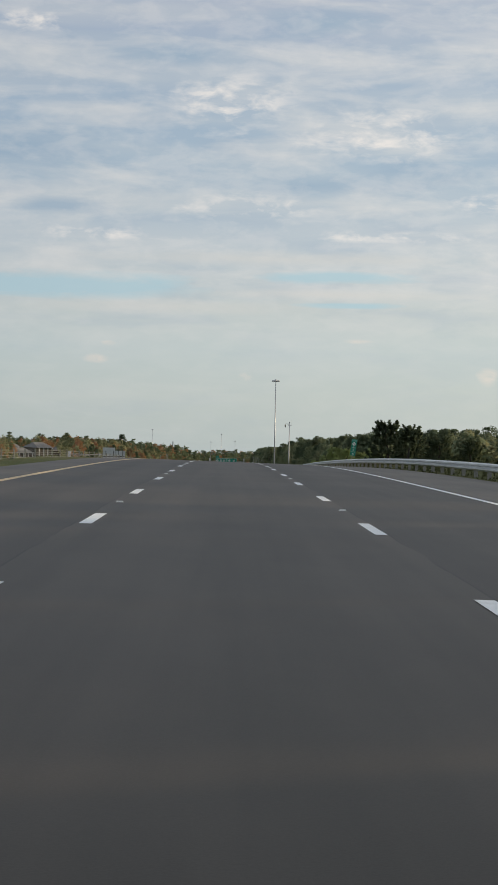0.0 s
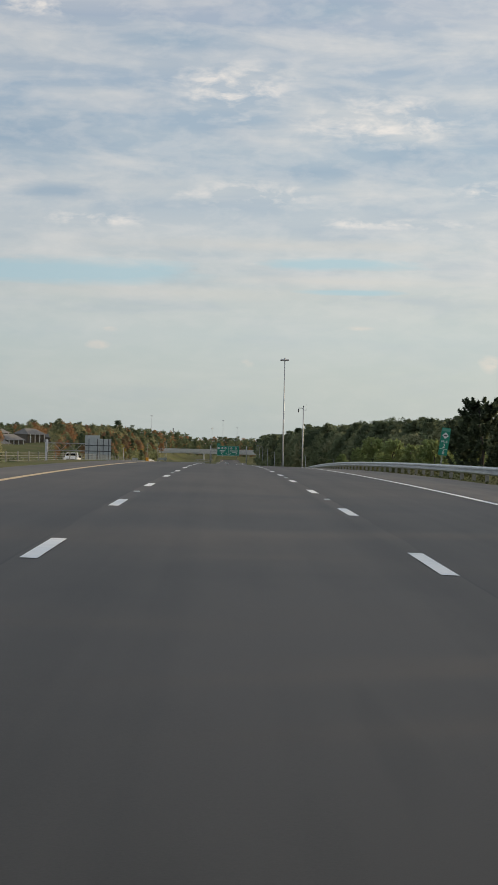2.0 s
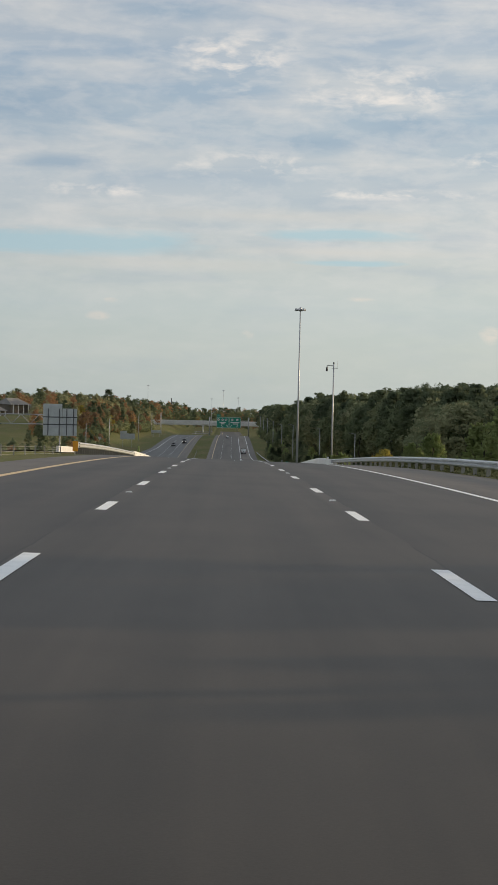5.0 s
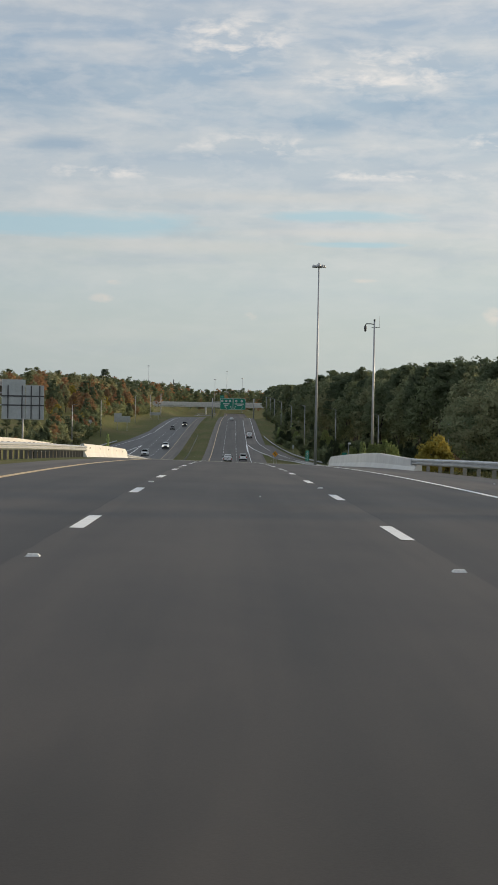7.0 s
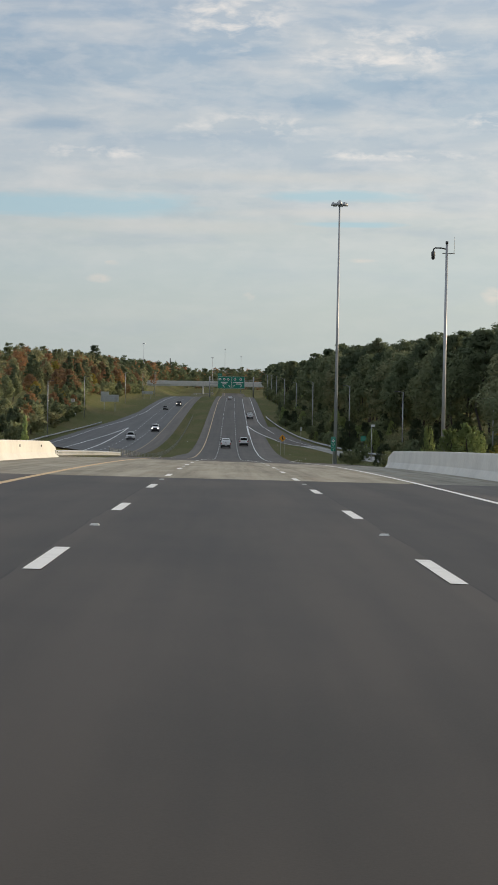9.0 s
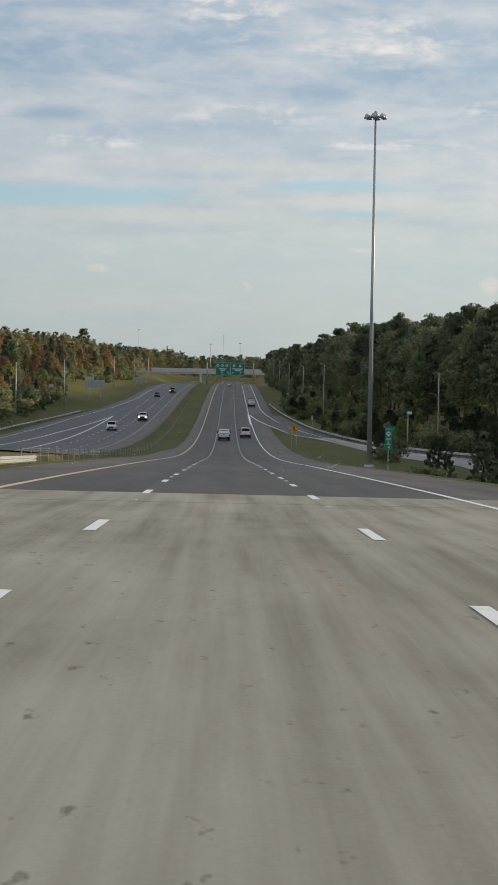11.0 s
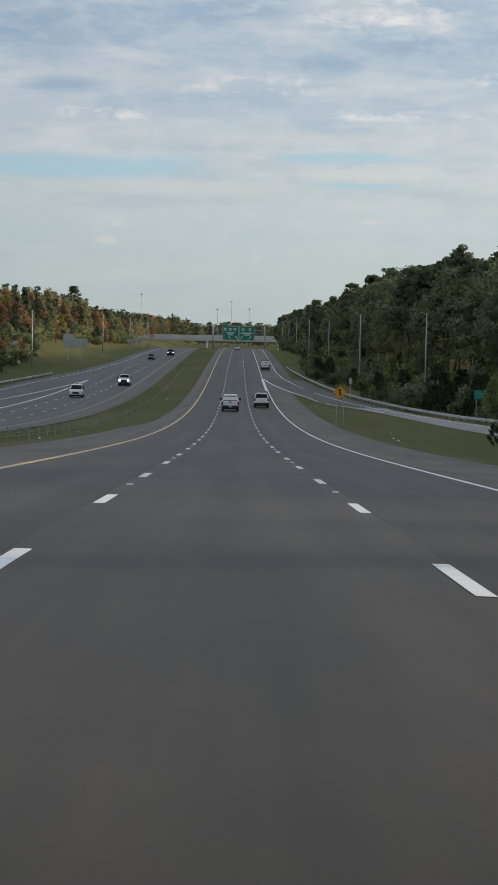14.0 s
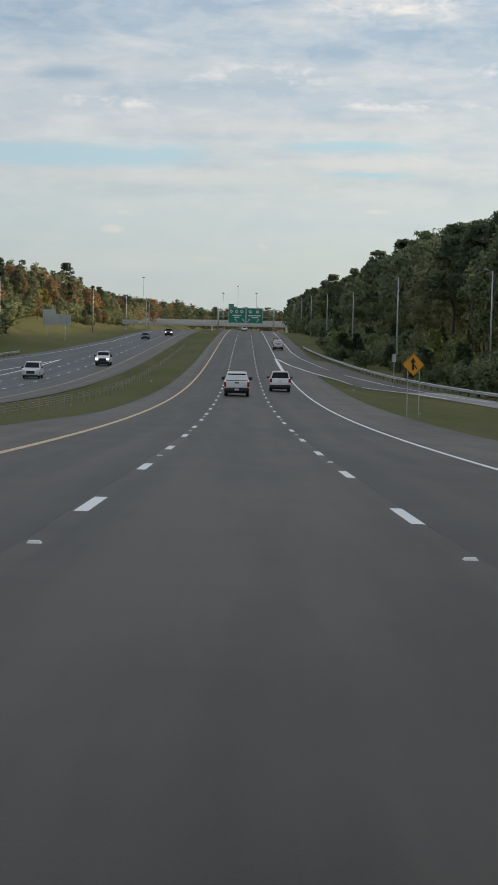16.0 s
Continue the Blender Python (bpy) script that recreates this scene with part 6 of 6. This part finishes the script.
def house(x, s, zf, turn, label):
    """A long dark two-storey house with pale porch columns and a shallow hipped roof."""
    h = empty("house", Matrix.Translation((x, s, zf)) @ Matrix.Rotation(radians(turn), 4, "Z"), label, "house", "houses on the hill")
    w, d, e, r = 17.0, 11.0, 5.2, 8.6
    box_part("wall", (-w / 2, -d / 2, -3), (w / 2, d / 2, e), M_SIDING, h)
    bm = bmesh.new()
    pts = [(-w / 2 - 0.6, -d / 2 - 2.0, e - 0.5), (w / 2 + 0.6, -d / 2 - 2.0, e - 0.5), (w / 2 + 0.6, d / 2 + 0.6, e), (-w / 2 - 0.6, d / 2 + 0.6, e), (-w / 2 + 3, 0, r), (w / 2 - 3, 0, r)]
    v = [bm.verts.new(p) for p in pts]
    for f in ((0, 1, 5, 4), (1, 2, 5), (2, 3, 4, 5), (3, 0, 4), (3, 2, 1, 0)):
        bm.faces.new([v[i] for i in f])
    part("roof", bm, M_ROOF, h)
    for k in range(4):
        cx = -w / 2 + 1.6 + k * 4.6
        box_part("porch_column", (cx - 0.22, -d / 2 - 1.6, -1.5), (cx + 0.22, -d / 2 - 1.2, e - 0.4), M_SIGN_WHITE, h, 0.03)
        win = box_part("window", (cx + 1.4, -d / 2 - 0.06, 1.2), (cx + 2.6, -d / 2 + 0.02, 2.9), M_SIGN_WHITE, h)
        box_part("pane", (cx + 1.5, -d / 2 - 0.075, 1.3), (cx + 2.5, -d / 2 - 0.062, 2.8), M_PANE, win)
    return h


for x, s, zf in ((-128, 1284, -3.6), (-138, 1252, -7.4), (-143, 1216, -9.6), (-152, 1290, -3.0), (-112, 1300, -5.5)):
    house(x, s, zf, 56, "dark-walled two-storey house with pale columns and a grey hipped roof")

# ---- bushes and young trees along the bank ----


def to_top(kind, x, s, top, girth=1.0):
    tree_at(kind, x, s, top - float(land(x, s)), girth)


to_top("conifer", 16.2, 187, 4.7, 1.25)
to_top("conifer", 18.2, 184, 4.2, 1.2)
to_top("conifer", 20.5, 180, 3.2, 1.2)
to_top("conifer", 22.0, 168, 2.6, 1.2)
for x, s, top, girth in ((16.0, 272, 2.2, 1.35), (14.9, 276, 1.0, 1.4), (17.2, 262, 2.0, 1.2), (18.2, 268, 0.8, 1.6), (16.6, 252, 1.8, 1.3), (15.6, 256, 0.6, 1.4), (18.4, 250, 1.5, 1.5), (19.8, 246, 2.0, 1.4), (21.0, 252, 1.2, 1.6), (14.1, 296, 0.1, 1.25), (12.6, 296, -0.6, 1.2), (13.3, 299, -1.0, 1.5), (22.5, 240, 1.4, 1.5), (17.0, 278, 0.2, 1.7), (20.0, 262, 0.4, 1.7)):
    to_top("young", x, s, top, girth)
to_top("yellow", 24.2, 450, -3.2, 1.1)
to_top("yellow", 25.0, 451, -4.4, 1.0)
to_top("autumn", 26.3, 452, -5.4, 0.8)
to_top("young", 15.9, 424, -4.1, 1.0)
to_top("young", 16.6, 426, -4.6, 1.0)
to_top("young", 14.8, 425, -4.5, 1.0)
to_top("young", 13.9, 430, -4.5, 0.55)
to_top("young", -10.7, 397, -3.4, 0.45)
to_top("bush", 10.4, 420, -5.6, 0.9)
for x, s, h in ((19, 592, 4.2), (21, 600, 3.5), (18.2, 575, 2.6), (20.5, 545, 4.4), (24, 540, 5.2), (18, 528, 3.4), (27, 552, 5.5), (30, 545, 6), (23, 520, 4.5), (33, 600, 6)):
    tree_at("conifer" if h > 4 else "bush", x, s, h, 1.2)
